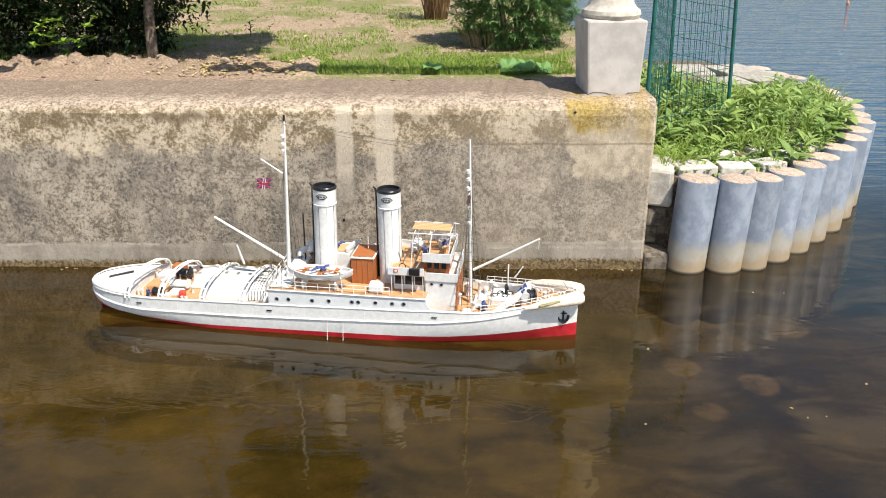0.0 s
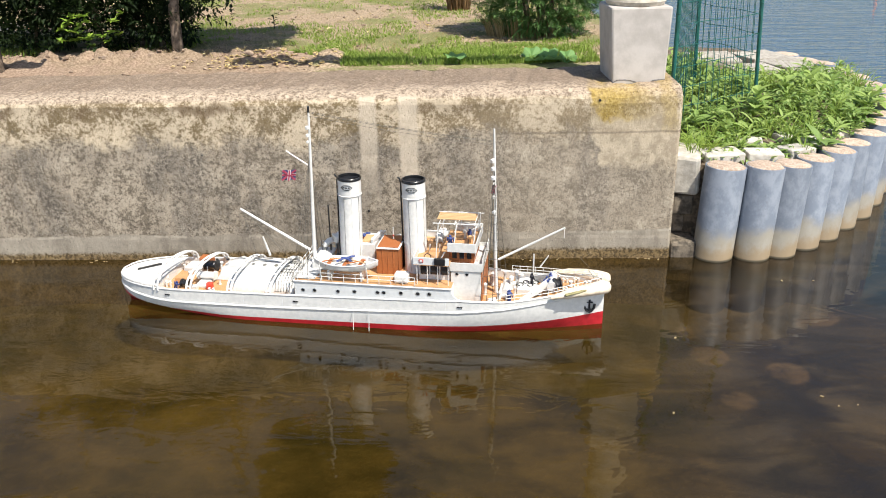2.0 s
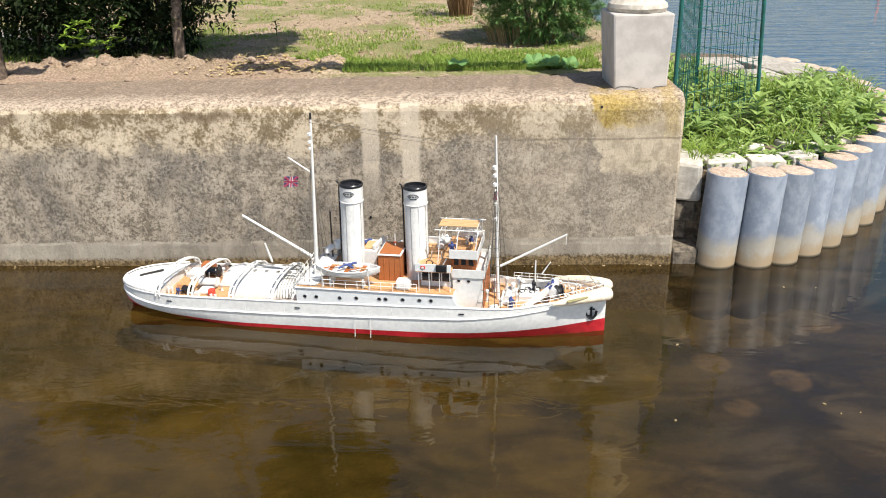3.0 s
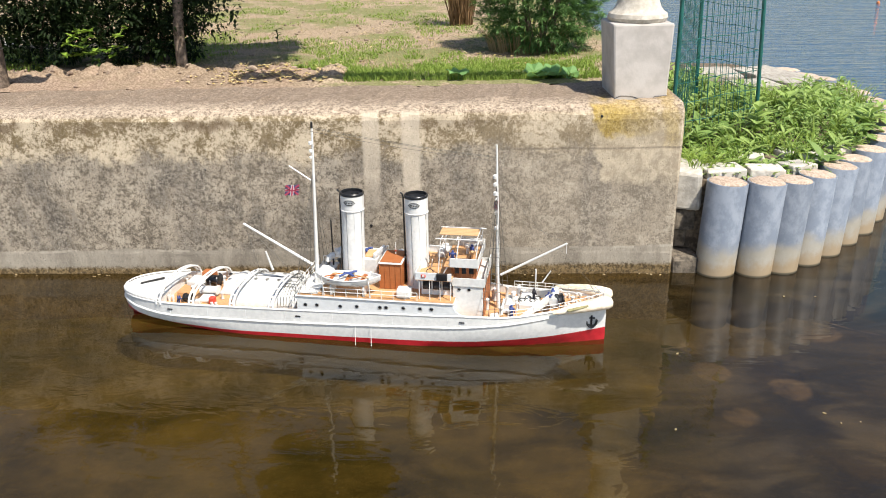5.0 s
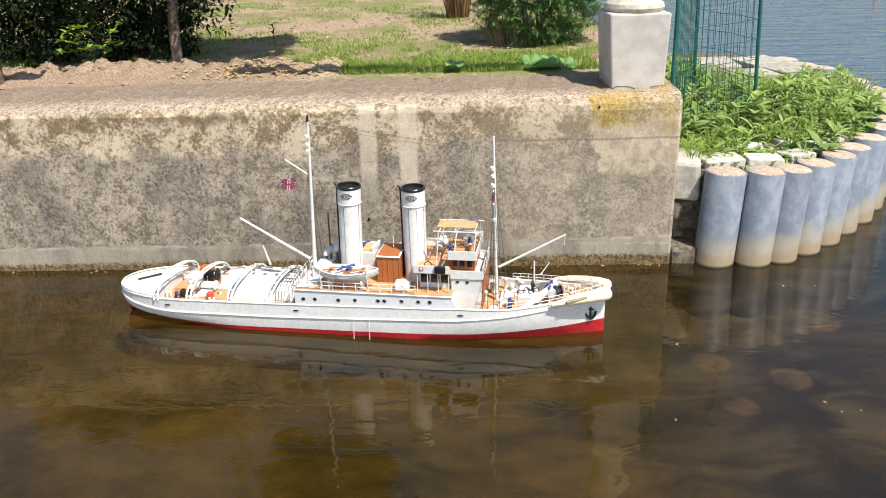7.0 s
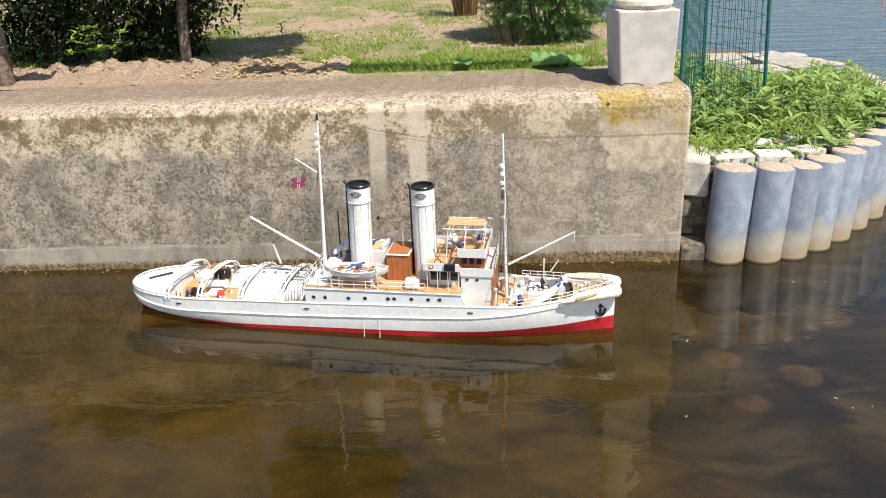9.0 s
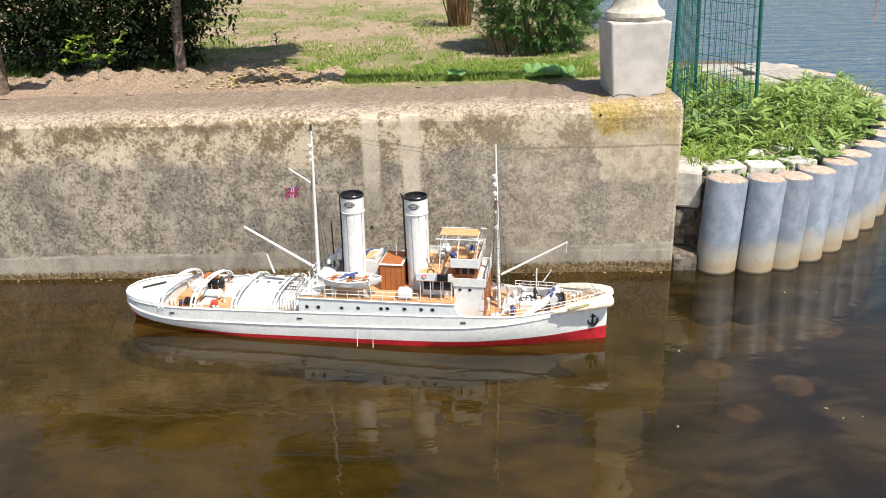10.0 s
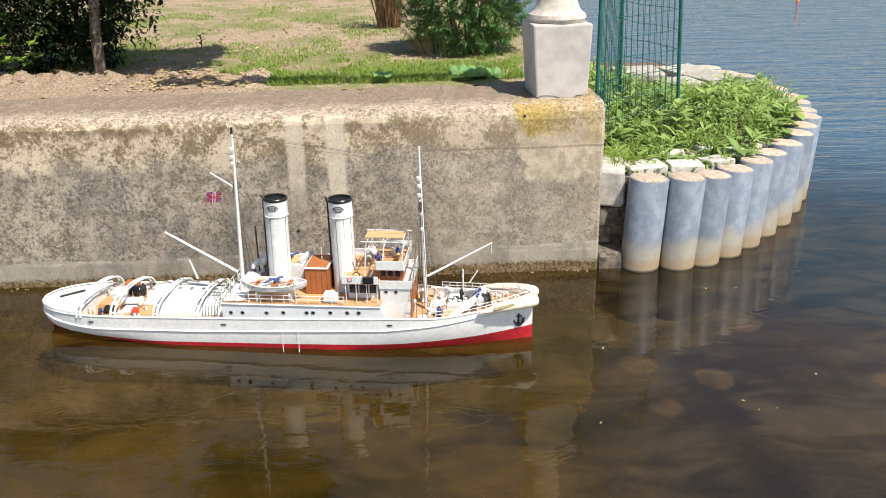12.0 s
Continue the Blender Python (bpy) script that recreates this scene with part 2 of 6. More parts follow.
def bed_material():
    n = Nodes("lake_bed")
    wide, mid, fine = n.noise(1.6, 5, 0.6, warp=0.5), n.noise(5, 5, 0.6), n.noise(40, 4)
    c = n.mix(n.step(mid, 0.38, 0.64), (0.066, 0.049, 0.012), (0.140, 0.103, 0.031))
    c = n.mix(n.math("MULTIPLY", n.step(wide, 0.45, 0.62), 0.6), c, (0.055, 0.050, 0.014))
    # this mask only turns the bed greyer in patches towards the open side
    weed = n.math("MULTIPLY", n.step(n.noise(1.3, 5, 0.65, warp=0.8), 0.42, 0.58), n.step(n.math("ADD", n.x, n.math("MULTIPLY", n.y, -0.25)), -0.15, 0.45))
    c = n.mix(n.math("MULTIPLY", weed, 0.62), c, (0.060, 0.056, 0.050))
    c = n.mix(n.math("MULTIPLY", n.step(fine, 0.55, 0.7), 0.3), c, (0.18, 0.135, 0.06))
    stone = n.step(n.cells(3.2), 0.30, 0.22)
    stone = n.math("MULTIPLY", stone, n.step(n.x, 0.55, 1.2))
    c = n.mix(n.math("MULTIPLY", n.math("MULTIPLY", stone, n.step(mid, 0.4, 0.6)), 0.7), c, (0.34, 0.25, 0.16))
    # distant bed tinted blue as well, to help out the lake's sky reflection
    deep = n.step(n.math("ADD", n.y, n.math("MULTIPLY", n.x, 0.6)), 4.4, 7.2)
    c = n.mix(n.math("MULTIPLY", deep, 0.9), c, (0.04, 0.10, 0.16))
    n.bump(n.math("ADD", mid, n.math("MULTIPLY", fine, 0.3)), 0.5, 0.05)
    return n.done(c, 0.9, 0.0, 0.1)


def ground_material():
    n = Nodes("dry_ground")
    wide, mid, fine = n.noise(2.2, 5, 0.6), n.noise(14, 5, 0.65), n.noise(90, 5, 0.7)
    c = n.mix(n.step(fine, 0.36, 0.62), (0.15, 0.108, 0.068), (0.47, 0.36, 0.25))
    green = n.math("MULTIPLY", n.step(n.math("ADD", wide, n.math("MULTIPLY", mid, 0.4)), 0.64, 0.78), 0.7)
    c = n.mix(green, c, n.mix(fine, (0.07, 0.10, 0.02), (0.21, 0.235, 0.075)))
    earth = n.step(n.math("ADD", n.y, n.math("MULTIPLY", n.math("SUBTRACT", mid, 0.5), 0.5)), 4.80, 4.58)
    earth = n.math("MULTIPLY", earth, n.step(n.x, -0.70, -0.90))
    c = n.mix(n.math("MULTIPLY", earth, 0.85), c, n.mix(n.step(fine, 0.35, 0.65), (0.19, 0.128, 0.092), (0.37, 0.27, 0.198)))
    n.bump(n.math("ADD", fine, mid), 0.5, 0.008)
    return n.done(c, 0.95, 0.0, 0.1)


def leaf_material(name, a, b, rough=0.5):
    n = Nodes(name)
    isle = n.geo.outputs["Random Per Island"]
    c = n.mix(isle, a, b)
    c = n.mix(n.math("MULTIPLY", n.noise(120, 3), 0.35), c, b)
    n.done(c, rough, 0.0, 0.25)
    n.bsdf.inputs["Transmission Weight"].default_value = 0.0
    tl = n.t.nodes.new("ShaderNodeBsdfTranslucent")
    n.put(tl.inputs[0], c)
    mix = n.t.nodes.new("ShaderNodeMixShader")
    mix.inputs[0].default_value = 0.3
    n.t.links.new(n.bsdf.outputs[0], mix.inputs[1])
    n.t.links.new(tl.outputs[0], mix.inputs[2])
    n.t.links.new(mix.outputs[0], n.out.inputs[0])
    return n.mat


CONCRETE = concrete_material()
PIPE = pipe_material()
WATER = water_material()
BED = bed_material()
GROUND = ground_material()
PLASTER = simple("grey_plaster", (0.40, 0.365, 0.33), (0.51, 0.47, 0.43), 14, 0.85, relief=0.003)
MOULDING = simple("pale_cast_stone", (0.42, 0.37, 0.30), (0.58, 0.53, 0.45), 40, 0.8, relief=0.004)
CAP = simple("sandy_mortar", (0.34, 0.25, 0.18), (0.58, 0.45, 0.35), 120, 0.9, relief=0.004, vary=0.15)
STONE = simple("pale_stone", (0.44, 0.40, 0.34), (0.60, 0.56, 0.49), 40, 0.85, relief=0.005, vary=0.25)
RUBBLE_PALE = simple("grey_flagstone", (0.26, 0.23, 0.19), (0.42, 0.385, 0.33), 40, 0.9, relief=0.006, vary=0.3)
RUBBLE = simple("brown_rubble", (0.055, 0.045, 0.033), (0.19, 0.155, 0.115), 40, 0.9, relief=0.008, vary=0.4)
SOIL = simple("planter_soil", (0.06, 0.045, 0.03), (0.20, 0.15, 0.10), 50, 0.95, relief=0.01)
BARK = simple("bark", (0.07, 0.05, 0.035), (0.20, 0.15, 0.11), 60, 0.9, relief=0.006)
WIRE = simple("green_coated_wire", (0.008, 0.075, 0.065), (0.012, 0.12, 0.10), 30, 0.4)
WHITE = simple("white_paint", (0.62, 0.615, 0.59), (0.71, 0.70, 0.67), 60, 0.38, relief=0.0004)
GREY = simple("pale_grey_paint", (0.62, 0.63, 0.625), (0.69, 0.70, 0.695), 50, 0.4)
RED = simple("red_antifouling", (0.42, 0.012, 0.02), (0.55, 0.02, 0.03), 40, 0.4)
BLACK = simple("black_paint", (0.008, 0.008, 0.009), (0.02, 0.02, 0.022), 50, 0.3)
CREAM = simple("cream_fender", (0.62, 0.50, 0.36), (0.78, 0.68, 0.53), 60, 0.7, relief=0.001)
ROPE = simple("thin_rigging", (0.05, 0.045, 0.04), (0.12, 0.11, 0.09), 90, 0.8)
BLUE = simple("blue_cloth", (0.025, 0.045, 0.16), (0.06, 0.09, 0.26), 120, 0.7)
SCARLET = simple("red_plastic", (0.55, 0.05, 0.03), (0.65, 0.08, 0.05), 60, 0.5)
NAVY = simple("navy_cloth", (0.03, 0.03, 0.10), (0.07, 0.06, 0.15), 120, 0.8)
CRIMSON = simple("faded_crimson_cloth", (0.22, 0.02, 0.05), (0.34, 0.05, 0.09), 120, 0.8)
GLASS_DARK = simple("dark_glass", (0.012, 0.013, 0.015), (0.03, 0.03, 0.035), 30, 0.08)
STEEL = simple("bare_steel", (0.35, 0.35, 0.34), (0.5, 0.5, 0.48), 80, 0.35, metal=0.8)


def wood_material(name, a, b, plank=0.012):
    n = Nodes(name)
    grain = n.noise(120, 4, 0.6, (0.15, 1, 1))
    c = n.mix(grain, a, b)
    n.bump(grain, 0.3, 0.001)
    return n.done(c, 0.5, 0.0, 0.4)


def deck_material():
    n = Nodes("orange_deck_planks")
    across = n.math("MULTIPLY_ADD", n.x, 0.127, n.math("MULTIPLY", n.y, 0.992))
    f = n.math("FRACT", n.math("DIVIDE", across, 0.0115))
    grain = n.noise(90, 4, 0.6)
    c = n.mix(grain, (0.46, 0.235, 0.10), (0.63, 0.37, 0.18))
    c = n.mix(n.math("MULTIPLY", n.step(f, 0.16, 0.06), 0.6), c, (0.12, 0.05, 0.02))
    n.bump(f, 0.1, 0.0005)
    return n.done(c, 0.55, 0.0, 0.4)


TEAK = deck_material()
MAHOGANY = wood_material("varnished_mahogany", (0.30, 0.09, 0.025), (0.42, 0.15, 0.05))
PINE = wood_material("pale_batten_wood", (0.50, 0.29, 0.13), (0.64, 0.42, 0.22))


# ---- helpers for shapes ----
def mesh_of(name, bm, material):
    me = bpy.data.meshes.new(name)
    bm.normal_update()
    bm.to_mesh(me)
    bm.free()
    for m in material if isinstance(material, (list, tuple)) else [material]:
        me.materials.append(m)
    return me


def part(name, bm, material, parent, label="", smooth=False):
    """ONE mesh object under a thing or a part."""
    me = mesh_of(name, bm, material)
    if smooth:
        me.polygons.foreach_set("use_smooth", [True] * len(me.polygons))
        me.set_sharp_from_angle(angle=radians(38))
    ob = new(name, me)
    ob.parent = parent
    return tagged(ob, label)


def piece(name, me, parent, m):
    """One more object on a shared mesh."""
    ob = new(name, me)
    ob.parent = parent
    ob.matrix_basis = m
    return ob


def thing(name, label, category, m=None, group="", kind=""):
    ob = new(name)
    ob.empty_display_size = 0.05
    if m is not None:
        ob.matrix_basis = m
    return tagged(ob, label, category, group, kind)


def solid(name, bm, material, label, category, group="", kind="", smooth=False):
    ob = part(name, bm, material, None, label, smooth)
    return tagged(ob, "", category, group, kind)


def box(bm, c, size, bevel=0.0, m=None, seg=1):
    got = bmesh.ops.create_cube(bm, size=1)["verts"]
    bmesh.ops.scale(bm, vec=size, verts=got)
    if bevel:
        edges = list({e for v in got for e in v.link_edges})
        got = bmesh.ops.bevel(bm, geom=edges, offset=bevel, segments=seg, affect="EDGES", profile=0.5)["verts"]
    bmesh.ops.transform(bm, matrix=Matrix.Translation(c) @ (m or Matrix()), verts=got)
    return got


def rod(bm, a, b, r0, r1=None, n=8):
    """A round bar from a to b."""
    a, b = Vector(a), Vector(b)
    d = b - a
    if d.length < 1e-6:
        return
    got = bmesh.ops.create_cone(bm, cap_ends=True, segments=n, radius1=r0, radius2=r0 if r1 is None else r1, depth=d.length)["verts"]
    m = Matrix.Translation((a + b) / 2) @ d.to_track_quat("Z", "Y").to_matrix().to_4x4()
    bmesh.ops.transform(bm, matrix=m, verts=got)
    return got


def tube(bm, pts, r, n=6):
    """A round bar through points, with joined rings."""
    pts = [Vector(p) for p in pts]
    rings = []
    for i, p in enumerate(pts):
        d = (pts[min(i + 1, len(pts) - 1)] - pts[max(i - 1, 0)]).normalized()
        side = d.cross(Vector((0, 0, 1)))
        side = side.normalized() if side.length > 1e-3 else Vector((1, 0, 0))
        up = side.cross(d)
        rr = r(i / (len(pts) - 1)) if callable(r) else r
        rings.append([bm.verts.new(p + rr * (math.cos(a) * side + math.sin(a) * up)) for a in (2 * math.pi * k / n for k in range(n))])
    for r0, r1 in zip(rings, rings[1:]):
        for k in range(n):
            bm.faces.new((r0[k], r0[(k + 1) % n], r1[(k + 1) % n], r1[k]))
    bm.faces.new(rings[0][::-1])
    bm.faces.new(rings[-1])


def lathe(bm, profile, c=(0, 0, 0), n=24, sx=1.0, sy=1.0):
    """A turned shape from (radius, height) pairs."""
    rings = [[bm.verts.new((c[0] + sx * r * math.cos(2 * math.pi * k / n), c[1] + sy * r * math.sin(2 * math.pi * k / n), c[2] + z)) for k in range(n)] for r, z in profile]
    for r0, r1 in zip(rings, rings[1:]):
        for k in range(n):
            bm.faces.new((r0[k], r0[(k + 1) % n], r1[(k + 1) % n], r1[k]))
    bm.faces.new(rings[0][::-1])
    bm.faces.new(rings[-1])


def prism(bm, outline, z0, z1):
    """An upright prism over a flat outline of (x, y)."""
    lo = [bm.verts.new((x, y, z0)) for x, y in outline]
    hi = [bm.verts.new((x, y, z1)) for x, y in outline]
    k = len(outline)
    for i in range(k):
        bm.faces.new((lo[i], lo[(i + 1) % k], hi[(i + 1) % k], hi[i]))
    bm.faces.new(lo[::-1])
    bm.faces.new(hi)


def sheet(bm, xs, ys, height):
    """A grid of points over xs and ys, at height(x, y)."""
    rows = [[bm.verts.new((x, y, height(x, y))) for x in xs] for y in ys]
    for r0, r1 in zip(rows, rows[1:]):
        for i in range(len(xs) - 1):
            bm.faces.new((r0[i], r0[i + 1], r1[i + 1], r1[i]))


def bumps(x, y, z=0.0, scale=1.0):
    return noise.noise(Vector((x, y, z)) * scale)


# ---- lake, bed, far land ----
def lake():
    bm = bmesh.new()
    xs = [-400, -60, -12, -6, -4, -3, -2, -1, 0, 1, 2, 3, 4, 6, 12, 60, 400]
    ys = [-400, -60, -12, -4, -1, 0, 1, 2, 3, 4, 5, 6, 8, 12, 30, 90, 400]
    sheet(bm, xs, ys, lambda x, y: 0.0)
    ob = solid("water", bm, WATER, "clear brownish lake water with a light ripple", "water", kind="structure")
    ob.visible_shadow = False
    bm = bmesh.new()
    xs = [-900, -100, -20, -8] + [-4 + 0.1 * i for i in range(81)] + [8, 20, 100, 900]
    ys = [-900, -100, -20, -3, 0.6] + [1.2 + 0.1 * i for i in range(50)] + [8, 14, 30, 100, 900]

    def bed(x, y):
        deep = min(max((y + 0.6 * x - 4.5) / 4, 0), 1)
        z = -0.24 - 1.2 * deep + 0.04 * bumps(x, y, 0, 1.2) + 0.02 * bumps(x, y, 3, 4)
        if max(abs(x), abs(y)) > 300:
            z = 3.0
        return z
    sheet(bm, xs, ys, bed)
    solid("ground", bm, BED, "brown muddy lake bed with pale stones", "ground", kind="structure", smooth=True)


lake()


# ---- quay wall and garden ----
WALL_Y, WALL_END, GARDEN_Z = 3.583, 0.912, 0.762


def quay_wall():
    bm = bmesh.new()
    xs = [-9, -6, -4] + [-3 + 0.04 * i for i in range(99)]
    # section from the foot to the back of the top
    sec = [(0.0, -0.9), (0.0, -0.1)] + [(-0.001, 0.0), (-0.001, 0.05), (-0.001, 0.10), (0.0, 0.112)] + [(0.0, 0.055 * k) for k in range(3, 14)] + [(0.004, 0.735), (0.016, 0.754), (0.05, 0.766), (0.17, 0.770), (0.33, 0.770), (0.52, 0.766), (0.56, 0.70), (0.56, -0.9)]
    rows = []
    for x in xs:
        x = min(x, WALL_END)
        row = []
        for k, (d, z) in enumerate(sec):
            j = 0.006 * bumps(x, d, z, 5) + 0.003 * bumps(x, d, z, 19)
            if 16 < k < 23:
                j += 0.004 * bumps(x, d, z, 31)
            slope = 0.008 * (x + 0.4)
            row.append(bm.verts.new((x, WALL_Y + d + (j if k < 21 else 0), z + (slope + 2.0 * j if k > 16 and z > 0 else 0))))
        rows.append(row)
    for r0, r1 in zip(rows, rows[1:]):
        for i in range(len(sec) - 1):
            bm.faces.new((r0[i], r1[i], r1[i + 1], r0[i + 1]))
    # rounded end face
    last = rows[-1]
    c = [bm.verts.new((v.co.x + 0.012, v.co.y + 0.010 if i < 19 else v.co.y, v.co.z - (0.012 if i > 17 else 0))) for i, v in enumerate(last)]
    for i in range(len(last) - 1):
        bm.faces.new((last[i], c[i], c[i + 1], last[i + 1]))
    bm.faces.new(c)
    solid("wall_quay", bm, CONCRETE, "weathered stained concrete quay wall with lichen", "wall", kind="structure", smooth=False)


quay_wall()


def ground_height(x, y):
    near = 1 if y < 4.3 else max(0.0, 1 - (y - 4.3) / 2)
    z = GARDEN_Z + 0.008 * min(1, max(0, (y - 4.13) / 0.08)) + 0.008 * max(min(x + 0.4, 1.3), -2.5) * near
    z += 0.014 * bumps(x, y, 0, 2.0) * min(1, max(0, (y - 4.14) / 0.2)) + 0.006 * bumps(x, y, 2, 8)
    # ridge of loose earth behind the wall
    ridge = math.exp(-((y - 4.42 - 0.05 * bumps(x, 0, 0, 3)) / 0.17) ** 2)
    left = min(max((-0.80 - x) / 0.14, 0), 1)
    heap = math.exp(-((x + 0.70) / 0.085) ** 2)
    z += ridge * (left * (0.040 + 0.060 * bumps(x, y, 5, 5) + 0.048 * bumps(x, y, 5, 13) + 0.024 * bumps(x, y, 5, 34)) + heap * (0.05 + 0.022 * bumps(x, y, 5, 26)))
    return z


def garden():
    bm = bmesh.new()
    xs = [-300, -60, -14, -6, -4] + [-3.4 + 0.02 * i for i in range(215)] + [0.905]
    ys = [4.10 + 0.02 * i for i in range(36)] + [4.83 + 0.05 * i for i in range(74)] + [8.6, 9, 10, 12, 16, 40, 300]
    sheet(bm, xs, ys, ground_height)
    # bank down to the lake on the open side
    edge = [v for v in bm.verts if abs(v.co.x - 0.905) < 1e-4]
    edge.sort(key=lambda v: v.co.y)
    low = [bm.verts.new((v.co.x + 0.02, v.co.y, -1.2)) for v in edge]
    for i in range(len(edge) - 1):
        bm.faces.new((edge[i], low[i], low[i + 1], edge[i + 1]))
    solid("garden_ground", bm, GROUND, "dry earth and thin grass of the garden", "ground", kind="structure", smooth=True)


garden()


# ---- pillar on the wall's end ----
def pillar():
    ob = thing("stone_pillar", "grey rendered pillar block with a pale turned foot on the wall", "pillar", pose(0.748, 3.845, 0.762, 0, 0, 4))
    bm = bmesh.new()
    for v in box(bm, (0, 0, 0.166), (0.236, 0.25, 0.332), 0.009, seg=2):
        v.co.x = v.co.x * (0.98 + 0.45 * v.co.z) + 0.004 * bumps(v.co.x, v.co.y, v.co.z, 9) - 0.02 * v.co.z
    part("block", bm, PLASTER, ob)
    bm = bmesh.new()
    lathe(bm, [(0.105, 0.326), (0.124, 0.334), (0.131, 0.349), (0.126, 0.366), (0.110, 0.377), (0.100, 0.390), (0.090, 0.415), (0.083, 0.44), (0.078, 0.84)], (-0.006, 0, 0), 32)
    part("turned_foot", bm, MOULDING, ob, "pale cast stone base moulding and shaft", smooth=True)
    bm = bmesh.new()
    random.seed(3)
    pts = [(-0.118 + 0.026 * i, -0.1265, 0.012 + 0.012 * random.random() + 0.010 * math.sin(i * 0.9)) for i in range(10)]
    tube(bm, pts, 0.0011, 4)
    part("crack", bm, BLACK, ob, "dark crack along the foot of the block")


pillar()

# ---- planter: a curved row of filled pipes ----
RIM = [(1.150, 3.622, 0.089), (1.321, 3.620, 0.084), (1.452, 3.655, 0.082), (1.592, 3.752, 0.084), (1.726, 3.866, 0.086), (1.868, 4.015, 0.088),
       (2.008, 4.165, 0.090), (2.145, 4.360, 0.092), (2.262, 4.555, 0.094), (2.362, 4.750, 0.096), (2.442, 4.955, 0.096), (2.498, 5.165, 0.096),
       (2.530, 5.385, 0.096), (2.540, 5.605, 0.096), (2.530, 5.825, 0.096), (2.500, 6.045, 0.096), (2.455, 6.255, 0.096), (2.390, 6.455, 0.096)]


def planter():
    random.seed(11)
    for i, (x, y, r) in enumerate(RIM):
        ob = thing("pipe_pile", "grey plastic pipe filled with mortar, limed at the water", "pipe", pose(x - 0.022, y - 0.008, 0, -1.0, 0, 0) @ pose(0, 0, 0, random.uniform(-0.6, 0.6), 2.6 + random.uniform(-0.6, 0.6), 0) @ pose(0, 0, 0, 0, 0, random.uniform(0, 360)), "pipes round the planter")
        top = 0.425 + random.uniform(-0.008, 0.008)
        bm = bmesh.new()
        lathe(bm, [(r, -0.75), (r, top - 0.002), (r - 0.001, top), (r - 0.006, top), (r - 0.006, top - 0.03)], n=32)
        part("tube", bm, PIPE, ob, smooth=True)
        bm = bmesh.new()
        lathe(bm, [(r - 0.0065, top - 0.028), (r - 0.0065, top + 0.001), (r * 0.8, top + 0.006), (r * 0.45, top + 0.010), (0.004, top + 0.010)], n=20)
        for v in bm.verts:
            v.co.z += 0.004 * bumps(v.co.x + x, v.co.y, 0, 40)
        part("mortar_fill", bm, CAP, ob, "sandy mortar filling")


planter()


def soil_height(x, y):
    return 0.40 + 0.05 * math.exp(-(((x - 1.65) / 0.6) ** 2 + ((y - 4.7) / 0.6) ** 2)) + 0.012 * bumps(x, y, 0, 5)


def planter_soil():
    bm = bmesh.new()
    ring = [(0.92, 3.74)] + [(x - 0.05 * (1 if i > 4 else 0.2), y + 0.06 if i < 9 else y) for i, (x, y, r) in enumerate(RIM)] + [(2.1, 6.9), (0.92, 7.2)]
    cx, cy = 1.6, 4.9
    rings = []
    for f in (1.0, 0.8, 0.6, 0.4, 0.2):
        rings.append([bm.verts.new((cx + f * (x - cx), cy + f * (y - cy), soil_height(cx + f * (x - cx), cy + f * (y - cy)))) for x, y in ring])
    k = len(ring)
    for r0, r1 in zip(rings, rings[1:]):
        for i in range(k):
            bm.faces.new((r0[i], r0[(i + 1) % k], r1[(i + 1) % k], r1[i]))
    bm.faces.new(rings[-1])
    low = [bm.verts.new((v.co.x, v.co.y, -0.9)) for v in rings[0]]
    for i in range(k):
        bm.faces.new((low[i], low[(i + 1) % k], rings[0][(i + 1) % k], rings[0][i]))
    solid("planter_soil", bm, SOIL, "dark earth filling the planter", "soil", kind="structure")


planter_soil()


# ---- plants ----
def leafy(name, leaves, material, parent=None, label="", category="", kind=""):
    """One mesh of many leaves: (base, direction, length, width, droop)."""
    verts, faces = [], []
    for base, d, length, width, droop in leaves:
        d = Vector(d).normalized()
        side = d.cross(Vector((0, 0, 1)))
        side = side.normalized() if side.length > 1e-3 else Vector((1, 0, 0))
        up = side.cross(d)
        b = Vector(base)
        k = len(verts)
        m1 = b + d * length * 0.35 + up * 0.02 * length
        m2 = b + d * length * 0.72 - Vector((0, 0, droop * length * 0.35))
        tip = b + d * length - Vector((0, 0, droop * length))
        lift = up * width * 0.22
        verts += [b, m1 - side * width * 0.5 + lift, m1, m1 + side * width * 0.5 + lift,
                  m2 - side * width * 0.36 + lift, m2, m2 + side * width * 0.36 + lift, tip]
        faces += [(k, k + 2, k + 1), (k, k + 3, k + 2), (k + 1, k + 2, k + 5, k + 4), (k + 2, k + 3, k + 6, k + 5), (k + 4, k + 5, k + 7), (k + 5, k + 6, k + 7)]
    me = bpy.data.meshes.new(name)
    me.from_pydata([tuple(v) for v in verts], [], faces)
    me.materials.append(material)
    ob = new(name, me)
    ob.parent = parent
    return tagged(ob, label, category, "", kind)


